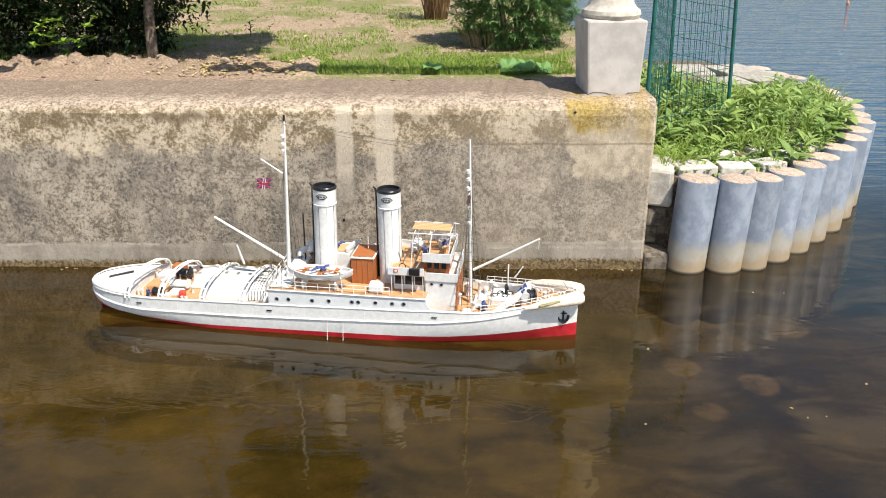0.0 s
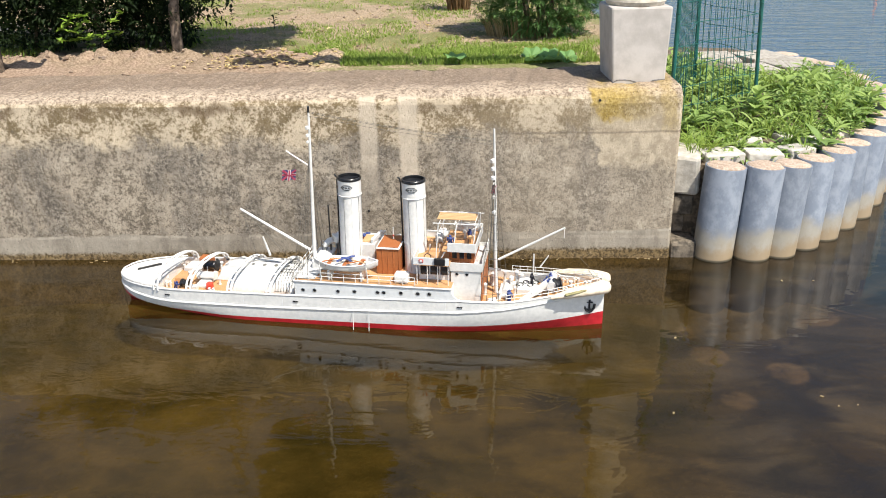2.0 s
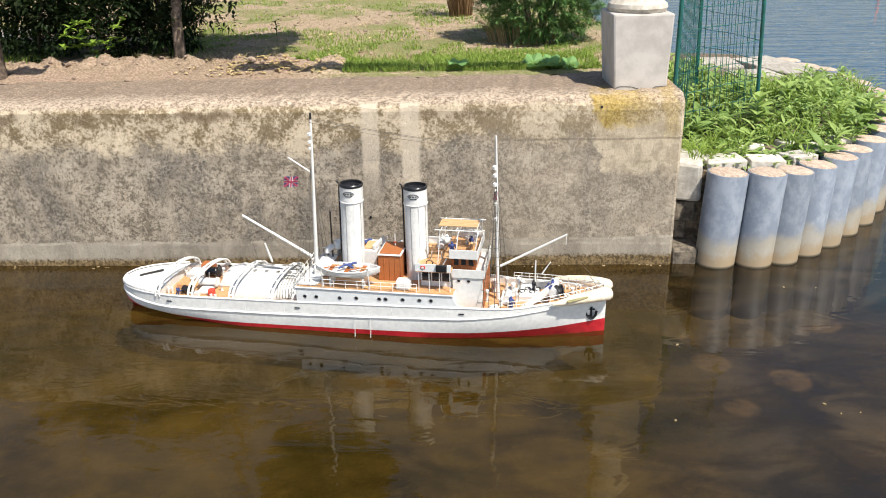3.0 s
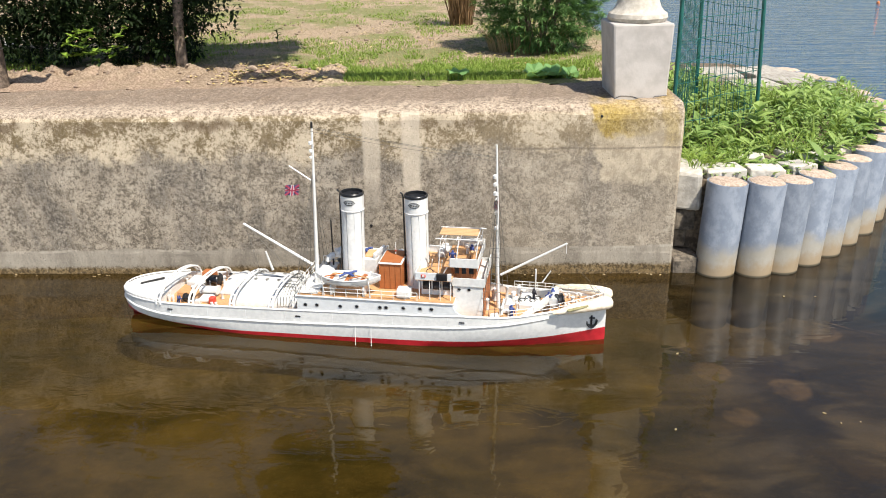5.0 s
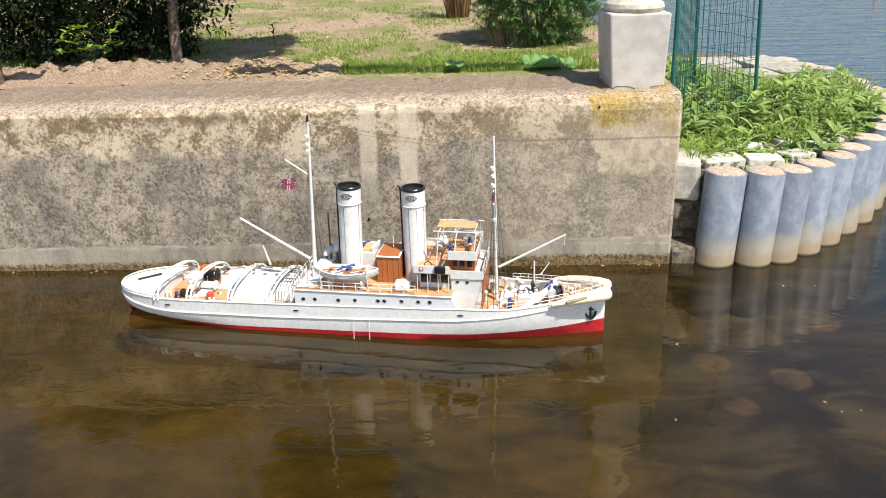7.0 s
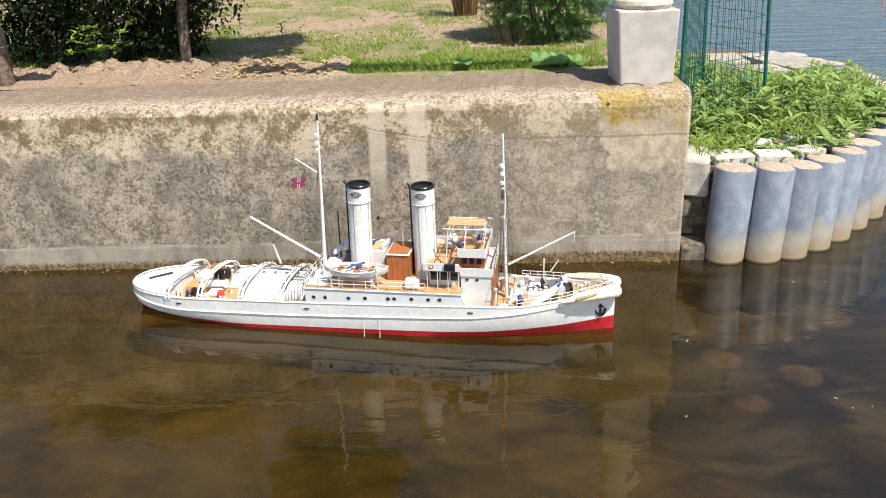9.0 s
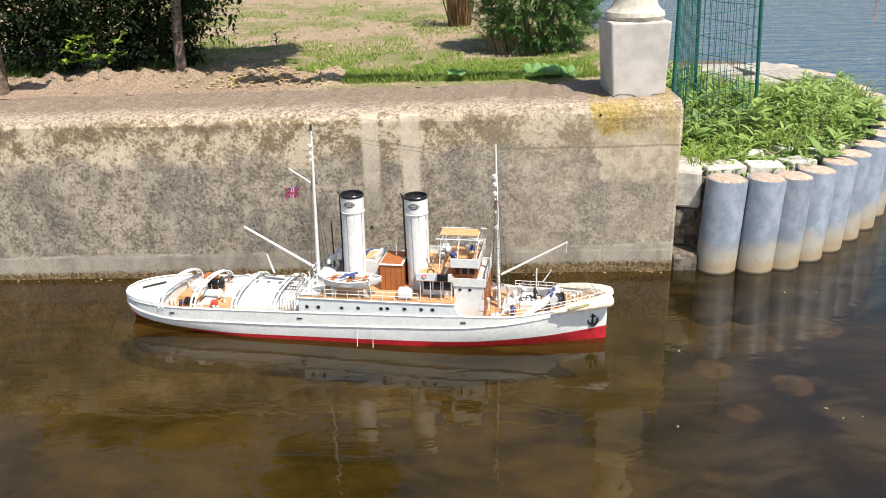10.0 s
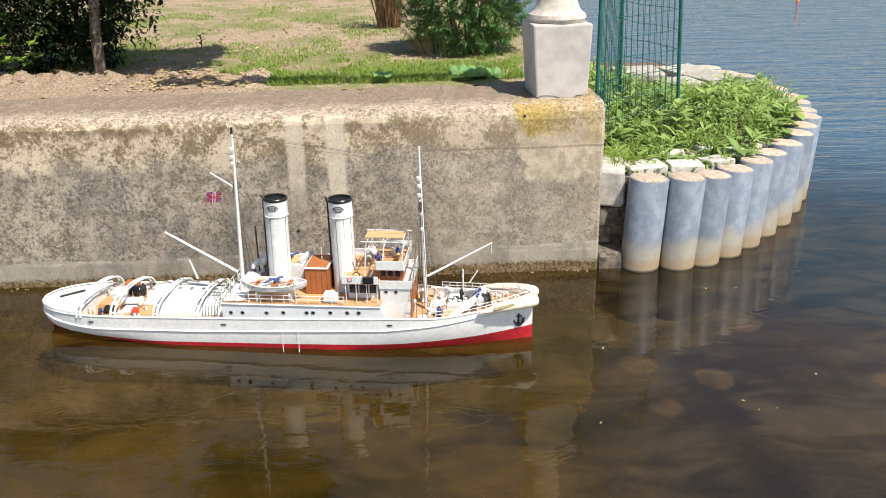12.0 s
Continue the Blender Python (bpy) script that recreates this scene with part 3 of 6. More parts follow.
def blades(name, tufts, material, parent=None, label="", category="", kind=""):
    """Thin blades: (base, lean, length, width)."""
    verts, faces = [], []
    for base, lean, length, width in tufts:
        b, l = Vector(base), Vector(lean)
        a = random.uniform(0, 6.28)
        side = Vector((math.cos(a), math.sin(a), 0)) * width
        k = len(verts)
        mid = b + Vector((0, 0, 0.6 * length)) + l * 0.35 * length
        tip = b + Vector((0, 0, 0.95 * length)) + l * length
        verts += [b - side, b + side, mid + side * 0.7, mid - side * 0.7, tip]
        faces += [(k, k + 1, k + 2, k + 3), (k + 3, k + 2, k + 4)]
    me = bpy.data.meshes.new(name)
    me.from_pydata([tuple(v) for v in verts], [], faces)
    me.materials.append(material)
    ob = new(name, me)
    ob.parent = parent
    return tagged(ob, label, category, "", kind)


WEED_LEAF = leaf_material("weed_leaf", (0.10, 0.20, 0.035), (0.36, 0.46, 0.15))
LUSH_LEAF = leaf_material("lush_leaf", (0.18, 0.30, 0.05), (0.48, 0.57, 0.20))
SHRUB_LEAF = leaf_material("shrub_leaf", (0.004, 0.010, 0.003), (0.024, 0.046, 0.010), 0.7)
SUNLIT_LEAF = leaf_material("sunlit_leaf", (0.14, 0.25, 0.03), (0.28, 0.40, 0.06))
NEEDLE = leaf_material("conifer_needle", (0.045, 0.12, 0.03), (0.20, 0.34, 0.11), 0.6)
GRASS = leaf_material("grass_blade", (0.12, 0.22, 0.025), (0.33, 0.42, 0.09), 0.7)
STRAW = leaf_material("dry_straw", (0.30, 0.22, 0.11), (0.50, 0.40, 0.22), 0.7)
GOURD_LEAF = leaf_material("gourd_leaf", (0.12, 0.26, 0.06), (0.20, 0.36, 0.12), 0.6)


def in_planter(x, y):
    if x < 0.97 or y < 3.74:
        return False
    for (x0, y0, r0), (x1, y1, r1) in zip(RIM, RIM[1:]):
        if (x1 - x0) * (y - y0) - (y1 - y0) * (x - x0) < 0.06 * math.hypot(x1 - x0, y1 - y0):
            return False
    return y < (6.1 if x < 1.6 else 5.55 + 0.15 * (x > 2.2))


def random_in_planter():
    while True:
        x, y = random.uniform(0.97, 2.55), 3.74 + 2.35 * random.random() ** 1.25
        if in_planter(x, y):
            return x, y


def weeds():
    random.seed(21)
    low, tufts = [], []
    for k in range(680):
        x, y = random_in_planter()
        back = min(max((y - 3.78) / 0.5, 0.25), 1)
        h = random.uniform(0.02, 0.12) * back
        z = soil_height(x, y)
        for i in range(random.randint(5, 9)):
            a = random.uniform(0, 6.28)
            f = random.uniform(0.3, 1)
            d = (math.cos(a), math.sin(a), random.uniform(-0.1, 0.9))
            low.append(((x + 0.015 * math.cos(a), y + 0.015 * math.sin(a), z + h * f), d, random.uniform(0.03, 0.075), random.uniform(0.012, 0.028), random.uniform(0, 0.5)))
    leafy("weed_undergrowth", low, WEED_LEAF, None, "dense green weed undergrowth filling the planter", "weeds", "stuff")
    for k in range(150):
        x, y = random_in_planter()
        z = soil_height(x, y)
        for i in range(14):
            a = random.uniform(0, 6.28)
            tufts.append(((x + random.gauss(0, 0.015), y + random.gauss(0, 0.015), z), (0.7 * math.cos(a), 0.7 * math.sin(a), 0), random.uniform(0.06, 0.17), 0.0026))
    for k in range(110):
        a = random.uniform(0, 6.28)
        tufts.append(((1.10 + random.gauss(0, 0.03), 3.86 + random.gauss(0, 0.03), 0.405), (1.3 * math.cos(a), 1.3 * math.sin(a), -0.2), random.uniform(0.07, 0.15), 0.0036))
    blades("weed_grass", tufts, GRASS, None, "tufts of long green grass among the weeds", "grass", "stuff")
    # taller broad-leaved plants, one by one
    big = mesh_of("leaf", leaf_shape(0.155, 0.068, 0.35), WEED_LEAF)
    wide = mesh_of("leaf", leaf_shape(0.13, 0.085, 0.2), LUSH_LEAF)
    slim = mesh_of("leaf", leaf_shape(0.13, 0.036, 0.25), LUSH_LEAF)
    spots = []
    for k in range(1500):
        x, y = random_in_planter()
        if y > 3.90 and all(math.hypot(x - a, y - b) > 0.11 for a, b in spots):
            spots.append((x, y))
    for x, y in spots[:105]:
        me = random.choice((big, wide, slim, slim))
        h = random.uniform(0.04, 0.13) * (1.7 if x < 1.55 and y > 4.3 else 1.0) * min(1, 0.35 + (y - 3.85) / 0.6)
        what = {big: "long-leaved green dock weed in the planter", wide: "broad-leaved bright green weed in the planter", slim: "slim-leaved upright green weed in the planter"}[me]
        ob = thing("weed_plant", what, "weed", pose(x, y, soil_height(x, y) - 0.004, random.uniform(-8, 8), random.uniform(-8, 8), random.uniform(0, 360)), "weeds in the planter")
        bm = bmesh.new()
        tube(bm, [(0, 0, 0), (0.004, 0.002, h * 0.5), (0, 0.004, h)], 0.003, 5)
        part("stem", bm, WEED_LEAF, ob)
        n = random.randint(8, 14)
        for i in range(n):
            f = 0.15 + 0.85 * i / n
            tilt = random.uniform(-8, 30) + 32 * f
            sc = random.uniform(0.5, 1.1) * (1.1 - 0.5 * f)
            piece("leaf", me, ob, pose(0, 0, h * f) @ pose(0, 0, 0, 0, 0, i * 137.5 + random.uniform(-20, 20)) @ pose(0, 0, 0, 0, -tilt, 0) @ Matrix.Scale(sc, 4))


def leaf_shape(length, width, droop):
    """A folded, drooping leaf along +x."""
    bm = bmesh.new()
    rows = []
    for f, w in ((0.0, 0.06), (0.18, 0.55), (0.42, 1.0), (0.7, 0.75), (0.9, 0.35)):
        x, z = f * length, -droop * length * f * f
        rows.append([bm.verts.new((x, -w * width / 2, z + 0.16 * w * width)), bm.verts.new((x, 0, z)), bm.verts.new((x, w * width / 2, z + 0.16 * w * width))])
    tip = bm.verts.new((length, 0, -droop * length))
    for a, b in zip(rows, rows[1:]):
        bm.faces.new((a[0], b[0], b[1], a[1]))
        bm.faces.new((a[1], b[1], b[2], a[2]))
    bm.faces.new((rows[-1][0], tip, rows[-1][1]))
    bm.faces.new((rows[-1][1], tip, rows[-1][2]))
    return bm


weeds()


def shrub():
    random.seed(5)
    ob = thing("shrub", "tall dark evergreen shrub with several stems in loose earth", "shrub", Matrix.Translation((-2.048, 4.53, 0.765)) @ Matrix.Diagonal((1.17, 1.5, 1.12, 1)) @ Matrix.Translation((1.65, -3.77, -0.70)))
    bm = bmesh.new()
    tube(bm, [(-1.216, 3.80, 0.68), (-1.213, 3.80, 0.9), (-1.197, 3.82, 1.15), (-1.19, 3.84, 1.5), (-1.18, 3.86, 2.0)], lambda f: 0.026 - 0.012 * f, 10)
    part("trunk", bm, BARK, ob, smooth=True)
    for k in range(6):
        x, y = random.uniform(-2.1, -1.3), random.uniform(3.98, 4.2)
        bm = bmesh.new()
        tube(bm, [(x, y, 0.68), (x + random.uniform(-0.1, 0.1), y, 1.0), (x + random.uniform(-0.25, 0.25), y - 0.05, 1.5), (x + random.uniform(-0.3, 0.3), y, 1.9)], lambda f: 0.013 - 0.008 * f, 6)
        part("stem", bm, BARK, ob)
    leaves = []

    def clump(c, r, n, size=(0.018, 0.034)):
        for _ in range(n):
            d = Vector((random.gauss(0, 1), random.gauss(0, 1), random.gauss(0, 1))).normalized()
            p = Vector(c) + d * r * random.uniform(0.3, 1) ** 0.5
            e = d + Vector((random.gauss(0, 0.5), random.gauss(0, 0.5) - 0.3, random.gauss(0, 0.5)))
            leaves.append((p, e, random.uniform(*size), random.uniform(0.010, 0.016), random.uniform(-0.1, 0.25)))
    for k in range(300):
        x, y, z = random.uniform(-2.20, -1.20), random.uniform(3.77, 4.30), random.uniform(0.755, 1.5)
        edge = (x + 1.65) / 0.63
        if abs(edge) > 0.85 and z < 0.84 and random.random() < 0.6:
            continue
        clump((x, y, z), random.uniform(0.05, 0.10), 95)
    for k in range(40):
        clump((random.uniform(-1.22, -0.96), random.uniform(3.80, 4.0), random.uniform(0.86, 1.4)), 0.05, 26)
    for k in range(10):
        clump((random.uniform(-2.32, -2.1), random.uniform(3.72, 3.9), random.uniform(0.80, 1.2)), 0.05, 20)
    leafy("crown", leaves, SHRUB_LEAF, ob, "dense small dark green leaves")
    # brighter leaves low in the crown: sunlight painted by a yellow-green colour
    bright = []
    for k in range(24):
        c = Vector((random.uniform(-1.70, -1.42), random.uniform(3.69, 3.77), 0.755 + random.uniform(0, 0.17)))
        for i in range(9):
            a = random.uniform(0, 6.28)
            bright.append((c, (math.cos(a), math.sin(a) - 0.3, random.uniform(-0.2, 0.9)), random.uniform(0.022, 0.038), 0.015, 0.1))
    leafy("young_foliage", bright, SUNLIT_LEAF, ob, "yellow-green leaves with sunlight put into their colour", "", "stuff")
    # unseen limb high over the grass, added to cast leafy shade on it
    over = []
    for k in range(150):
        c = Vector((random.uniform(-0.98, -0.40), random.uniform(3.47, 4.05), random.uniform(1.72, 1.90)))
        for i in range(30):
            d = Vector((random.gauss(0, 1), random.gauss(0, 1), random.gauss(0, 0.6))).normalized()
            over.append((c + d * random.uniform(0.01, 0.07), d, 0.055, 0.028, 0.2))
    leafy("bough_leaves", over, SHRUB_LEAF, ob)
    bm = bmesh.new()
    tube(bm, [(-1.22, 3.84, 1.55), (-0.9, 3.72, 1.72), (-0.6, 3.62, 1.79), (-0.3, 3.58, 1.80)], lambda f: 0.012 - 0.008 * f, 6)
    part("bough", bm, BARK, ob)


shrub()


def conifer():
    random.seed(8)
    cx, cy, z0 = 0.335, 3.95, 0.71
    ob = thing("conifer_shrub", "rounded bushy green dwarf conifer on the lawn", "shrub", Matrix.Translation((0.425, 5.18, 0.765)) @ Matrix.Diagonal((1.27, 1.27, 1.22, 1)) @ Matrix.Translation((-0.335, -3.95, -0.71)))
    bm = bmesh.new()
    for k in range(5):
        a = k * 1.26
        tube(bm, [(cx + 0.03 * math.cos(a), cy + 0.03 * math.sin(a), z0 - 0.02), (cx + 0.08 * math.cos(a), cy + 0.08 * math.sin(a), z0 + 0.2), (cx + 0.12 * math.cos(a), cy + 0.12 * math.sin(a), z0 + 0.5)], 0.012, 6)
    part("stems", bm, BARK, ob)
    need = []
    for k in range(2300):
        d = Vector((random.gauss(0, 1), random.gauss(0, 1), random.gauss(0.1, 1))).normalized()
        f = random.uniform(0.55, 1.0) + 0.10 * bumps(d.x, d.y, d.z, 3)
        c = Vector((cx, cy, z0 + 0.29)) + Vector((d.x * 0.285, d.y * 0.25, d.z * 0.36)) * f
        if c.z < z0 + 0.03:
            continue
        axis = (d + Vector((random.gauss(0, 0.3), random.gauss(0, 0.3), 0.35))).normalized()
        for i in range(18):
            t = random.uniform(0, 0.045)
            e = axis + Vector((random.gauss(0, 0.55), random.gauss(0, 0.55), random.gauss(0, 0.55)))
            need.append((c + axis * t, e, random.uniform(0.02, 0.036), 0.0050, 0.0))
    leafy("crown", need, NEEDLE, ob, "feathery mid-green needle sprays")
    dry = []
    for k in range(170):
        a = random.uniform(3.0, 6.4)
        dry.append(((cx - 0.06 + 0.17 * math.cos(a), cy + 0.13 * math.sin(a), z0), (0.5 * math.cos(a), 0.4 * math.sin(a), 0), random.uniform(0.06, 0.15), 0.002))
    blades("dry_skirt", dry, STRAW, ob, "dry straw round the foot")


conifer()


def straw_clump(x, y, h, r, label):
    ob = thing("dry_clump", label, "dry plant", pose(x, y, 0.765))
    t = []
    for k in range(260):
        a = random.uniform(0, 6.28)
        q = r * random.random() ** 0.5
        t.append(((q * math.cos(a), q * math.sin(a), 0), (random.gauss(0, 0.25), random.gauss(0, 0.25), 0), h * random.uniform(0.5, 1), 0.004))
    blades("straw", t, leaf_material("brown_stalk", (0.14, 0.085, 0.04), (0.34, 0.22, 0.11), 0.8), ob, "", "", "stuff")


random.seed(31)
straw_clump(-0.05, 6.45, 0.75, 0.085, "clump of cut brown stalks on the lawn")


def tree_belt():
    """Unseen trees added behind the garden, to darken what the water mirrors."""
    random.seed(77)
    leaves = []
    for k in range(170):
        x = random.uniform(-17, 0.6)
        c = Vector((x, 13.5 + random.uniform(-0.8, 0.8), random.uniform(0.9, 6.0 + 1.2 * bumps(x, 0, 0, 0.5))))
        for i in range(60):
            d = Vector((random.gauss(0, 1), random.gauss(0, 1), random.gauss(0, 0.8)))
            leaves.append((c + d * 0.42, d, random.uniform(0.15, 0.3), random.uniform(0.09, 0.16), 0.3))
    leafy("tree_belt", leaves, SHRUB_LEAF, None, "unseen belt of dark leafy trees added behind the garden for reflections", "trees", "stuff")


tree_belt()


def lawn():
    random.seed(14)
    t, dry = [], []
    for k in range(10000):
        x, y = random.uniform(-0.62, 0.66), 4.20 + abs(random.gauss(0, 0.20))
        if random.random() > 0.35 + 0.65 * (bumps(x, y, 9, 6) > -0.15):
            continue
        t.append(((x, y, ground_height(x, y) - 0.003), (random.gauss(0, 0.5), random.gauss(0, 0.5), 0), random.uniform(0.015, 0.046), 0.002))
    for k in range(52000):
        f = random.random()
        y = 4.5 + 4.5 * f * f
        x = random.uniform(-0.42 * y, 0.9)
        g = bumps(x, y * 0.6, 0, 2.0) + 0.5 * bumps(x, y, 4, 6)
        if g < 0.10:
            if random.random() < 0.10:
                dry.append(((x, y, ground_height(x, y) - 0.002), (random.gauss(0, 1.2), random.gauss(0, 1.2), -0.4), random.uniform(0.02, 0.06), 0.0018))
            continue
        t.append(((x, y, ground_height(x, y) - 0.003), (random.gauss(0, 0.6), random.gauss(0, 0.6), 0), random.uniform(0.012, 0.03), 0.0024))
    for k in range(2000):
        x, y = random.uniform(-3.3, -2.3), random.uniform(4.5, 5.4)
        t.append(((x, y, ground_height(x, y) - 0.003), (random.gauss(0, 0.5), random.gauss(0, 0.5), 0), random.uniform(0.02, 0.045), 0.0022))
    blades("lawn_grass", t, GRASS, None, "thin patchy green grass behind the wall", "grass", "stuff")
    blades("dead_grass", dry, STRAW, None, "scattered dead straw on the earth", "straw", "stuff")
    # fallen leaves, clods and small stones
    lv = []
    for k in range(330):
        x = random.gauss(-0.98, 0.17) if k < 230 else random.uniform(-1.3, 0.5)
        y = random.uniform(4.17, 4.42) if k < 250 else random.uniform(4.3, 6.6)
        a = random.uniform(0, 6.28)
        lv.append(((x, y, ground_height(x, y) + 0.007), (math.cos(a), math.sin(a), random.uniform(-0.1, 0.3)), random.uniform(0.014, 0.036), random.uniform(0.010, 0.020), 0.0))
    leafy("fallen_leaves", lv, leaf_material("yellow_leaf", (0.50, 0.37, 0.13), (0.72, 0.58, 0.30)), None, "fallen yellow leaves along the wall", "leaves", "stuff")
    bm = bmesh.new()
    for k in range(260):
        if k < 70:
            x, y, r = random.uniform(-2.7, -0.7), random.gauss(4.36, 0.11), random.uniform(0.005, 0.013) * random.choice((1, 1, 1, 1, 1.7))
        else:
            x, y, r = random.uniform(-1.9, 0.7), random.uniform(4.2, 7.2), random.uniform(0.004, 0.012)
        got = bmesh.ops.create_icosphere(bm, subdivisions=2, radius=r)["verts"]
        for v in got:
            v.co *= 1 + 0.5 * bumps(v.co.x + x, v.co.y + y, v.co.z, 0.7 / r)
        m = Matrix.Translation((x, y, ground_height(x, y) + r * 0.3)) @ Matrix.Diagonal((random.uniform(0.8, 1.6), random.uniform(0.8, 1.5), random.uniform(0.5, 0.9), 1))
        bmesh.ops.transform(bm, matrix=m, verts=got)
    solid("earth_clods", bm, simple("earth_clod", (0.16, 0.11, 0.08), (0.38, 0.29, 0.21), 40, 0.95, relief=0.003), "loose clods and pebbles on the earth ridge", "clods", kind="stuff")


lawn()


def gourd(x, y, n, size, label):
    ob = thing("gourd_plant", label, "plant", pose(x, y, GARDEN_Z + 0.01))
    me = mesh_of("leaf", round_leaf(size), GOURD_LEAF)
    for i in range(n):
        a = 360 * i / n + random.uniform(-20, 20)
        piece("leaf", me, ob, pose(0, 0, 0, 0, 0, a) @ pose(size * 0.45 if n > 1 else 0, 0, 0.02 + 0.025 * random.random(), random.uniform(-20, 20), random.uniform(-25, 5), random.uniform(-40, 40)))
    bm = bmesh.new()
    tube(bm, [(0, 0, -0.01), (0.005, 0, 0.015), (0, 0.004, 0.03)], 0.004, 5)
    part("stem", bm, GOURD_LEAF, ob)


def round_leaf(size):
    bm = bmesh.new()
    c = bm.verts.new((0, 0, -0.1 * size))
    ring = []
    for k in range(20):
        a = 2 * math.pi * k / 20
        r = size * (0.5 + 0.07 * math.cos(5 * a)) * (0.9 if 8 < k < 12 else 1)
        ring.append(bm.verts.new((r * math.cos(a), r * math.sin(a), 0.08 * size * math.sin(5 * a))))
    for k in range(20):
        bm.faces.new((c, ring[k], ring[(k + 1) % 20]))
    return bm


random.seed(17)
gourd(0.36, 4.25, 3, 0.105, "small plant with large green lobed leaves by the wall")
gourd(0.46, 4.22, 3, 0.095, "small plant with large green lobed leaves by the wall")
gourd(-0.05, 4.22, 1, 0.11, "single pale green round leaf in the grass")


def sprout():
    ob = thing("seedling", "small upright seedling on the bare earth", "plant", pose(-1.22, 5.51, 0.765))
    bm = bmesh.new()
    tube(bm, [(0, 0, 0), (0.004, 0, 0.05), (0, 0, 0.10)], 0.003, 5)
    part("stem", bm, SHRUB_LEAF, ob)
    leafy("leaves", [((0, 0, 0.03 + 0.008 * i), (math.cos(i * 2.4), math.sin(i * 2.4), 0.5), 0.045, 0.014, 0.2) for i in range(9)], SHRUB_LEAF, ob)


sprout()


# ---- wire fence in the planter ----
def wire_fence():
    ob = thing("wire_fence", "green plastic-coated wire mesh fence on three posts", "fence", pose(0, 0, 0))
    # foot and head of each post
    posts = [(Vector((1.02, 4.19, 0.38)), Vector((1.014, 4.19, 1.50))), (Vector((1.575, 4.60, 0.38)), Vector((1.515, 4.60, 1.50))), (Vector((1.37, 5.10, 0.38)), Vector((1.335, 5.10, 1.50)))]
    for a, b in posts:
        bm = bmesh.new()
        rod(bm, a, b, 0.0105, 0.0105, 10)
        rod(bm, b, b + Vector((0, 0, 0.02)), 0.010, 0.004, 10)
        part("post", bm, WIRE, ob)
    random.seed(2)
    for i, j in ((0, 1), (1, 2), (0, 2)):
        (a0, a1), (b0, b1) = posts[i], posts[j]
        n = int((b0 - a0).length / 0.05)
        bow = Vector((0, 0.012, 0))
        for k in range(1, n):
            f = k / n
            w = Vector((random.uniform(-1, 1), random.uniform(-1, 1), 0)) * 0.005
            bm = bmesh.new()
            rod(bm, a0.lerp(b0, f) + bow * math.sin(3.14 * f) + w, a1.lerp(b1, f) + bow * math.sin(3.14 * f) - w, 0.0017, None, 5)
            part("upright_wire", bm, WIRE, ob)
        for k in range(11):
            g = (k + 0.6) / 11
            a, b = a0.lerp(a1, g), b0.lerp(b1, g)
            bm = bmesh.new()
            tube(bm, [a.lerp(b, f) + bow * math.sin(3.14 * f) + Vector((0, 0, 0.004 * math.sin(f * 9 + k))) for f in (0, 0.2, 0.4, 0.6, 0.8, 1)], 0.0017, 5)
            part("level_wire", bm, WIRE, ob)
        for g in (0.25, 0.55, 0.85):
            bm = bmesh.new()
            p = a0.lerp(a1, g)
            tube(bm, [p + Vector((0.012 * math.cos(q), 0.012 * math.sin(q), 0.002 * q)) for q in (t * 0.8 for t in range(10))], 0.0015, 4)
            part("wire_tie", bm, WIRE, ob)


wire_fence()


# ---- blocks and stones ----
def stone(x, y, z, size, turn, mat, label, category="stone", tilt=0.0):
    bm = bmesh.new()
    for v in box(bm, (0, 0, 0), size, min(size) * 0.12, seg=2):
        v.co += Vector((1, 1, 1)) * 0.10 * min(size) * bumps(v.co.x + x * 9, v.co.y + y * 9, v.co.z, 14)
    ob = solid("stone", bm, mat, label, category, "stones of the planter")
    ob.matrix_basis = pose(x, y, z, tilt, 0, turn)
    return ob


stone(1.012, 3.80, 0.360, (0.135, 0.26, 0.185), -14, STONE, "pale squared concrete block wedged beside the wall", "block")
stone(0.985, 3.80, 0.215, (0.10, 0.22, 0.095), 5, RUBBLE, "brown broken stone in the gap by the wall")
stone(0.980, 3.82, 0.125, (0.09, 0.22, 0.085), -9, RUBBLE, "brown broken stone in the gap by the wall")
stone(0.985, 3.72, 0.005, (0.12, 0.26, 0.14), 3, RUBBLE, "damp brown stone at the water in the gap")
random.seed(41)
for x, y, sx, sy, turn in ((1.17, 3.80, 0.18, 0.15, 4), (1.36, 3.79, 0.16, 0.14, -5), (1.53, 3.86, 0.14, 0.13, 20), (1.68, 3.98, 0.14, 0.12, 35), (1.58, 4.08, 0.13, 0.10, 10),
                          (1.36, 4.00, 0.12, 0.10, -15), (1.84, 4.16, 0.12, 0.10, 40), (2.33, 5.75, 0.24, 0.24, 40), (2.26, 6.05, 0.32, 0.26, 30), (2.16, 6.35, 0.32, 0.3, 20), (2.40, 5.45, 0.18, 0.18, 60),
                          (1.95, 5.85, 0.30, 0.26, 12), (1.80, 6.3, 0.34, 0.3, 5)):
    stone(x, y, 0.412, (sx, sy, 0.06), turn, STONE if y < 5 else RUBBLE_PALE, "flat pale stone bedded in the planter's earth", tilt=random.uniform(-6, 6))


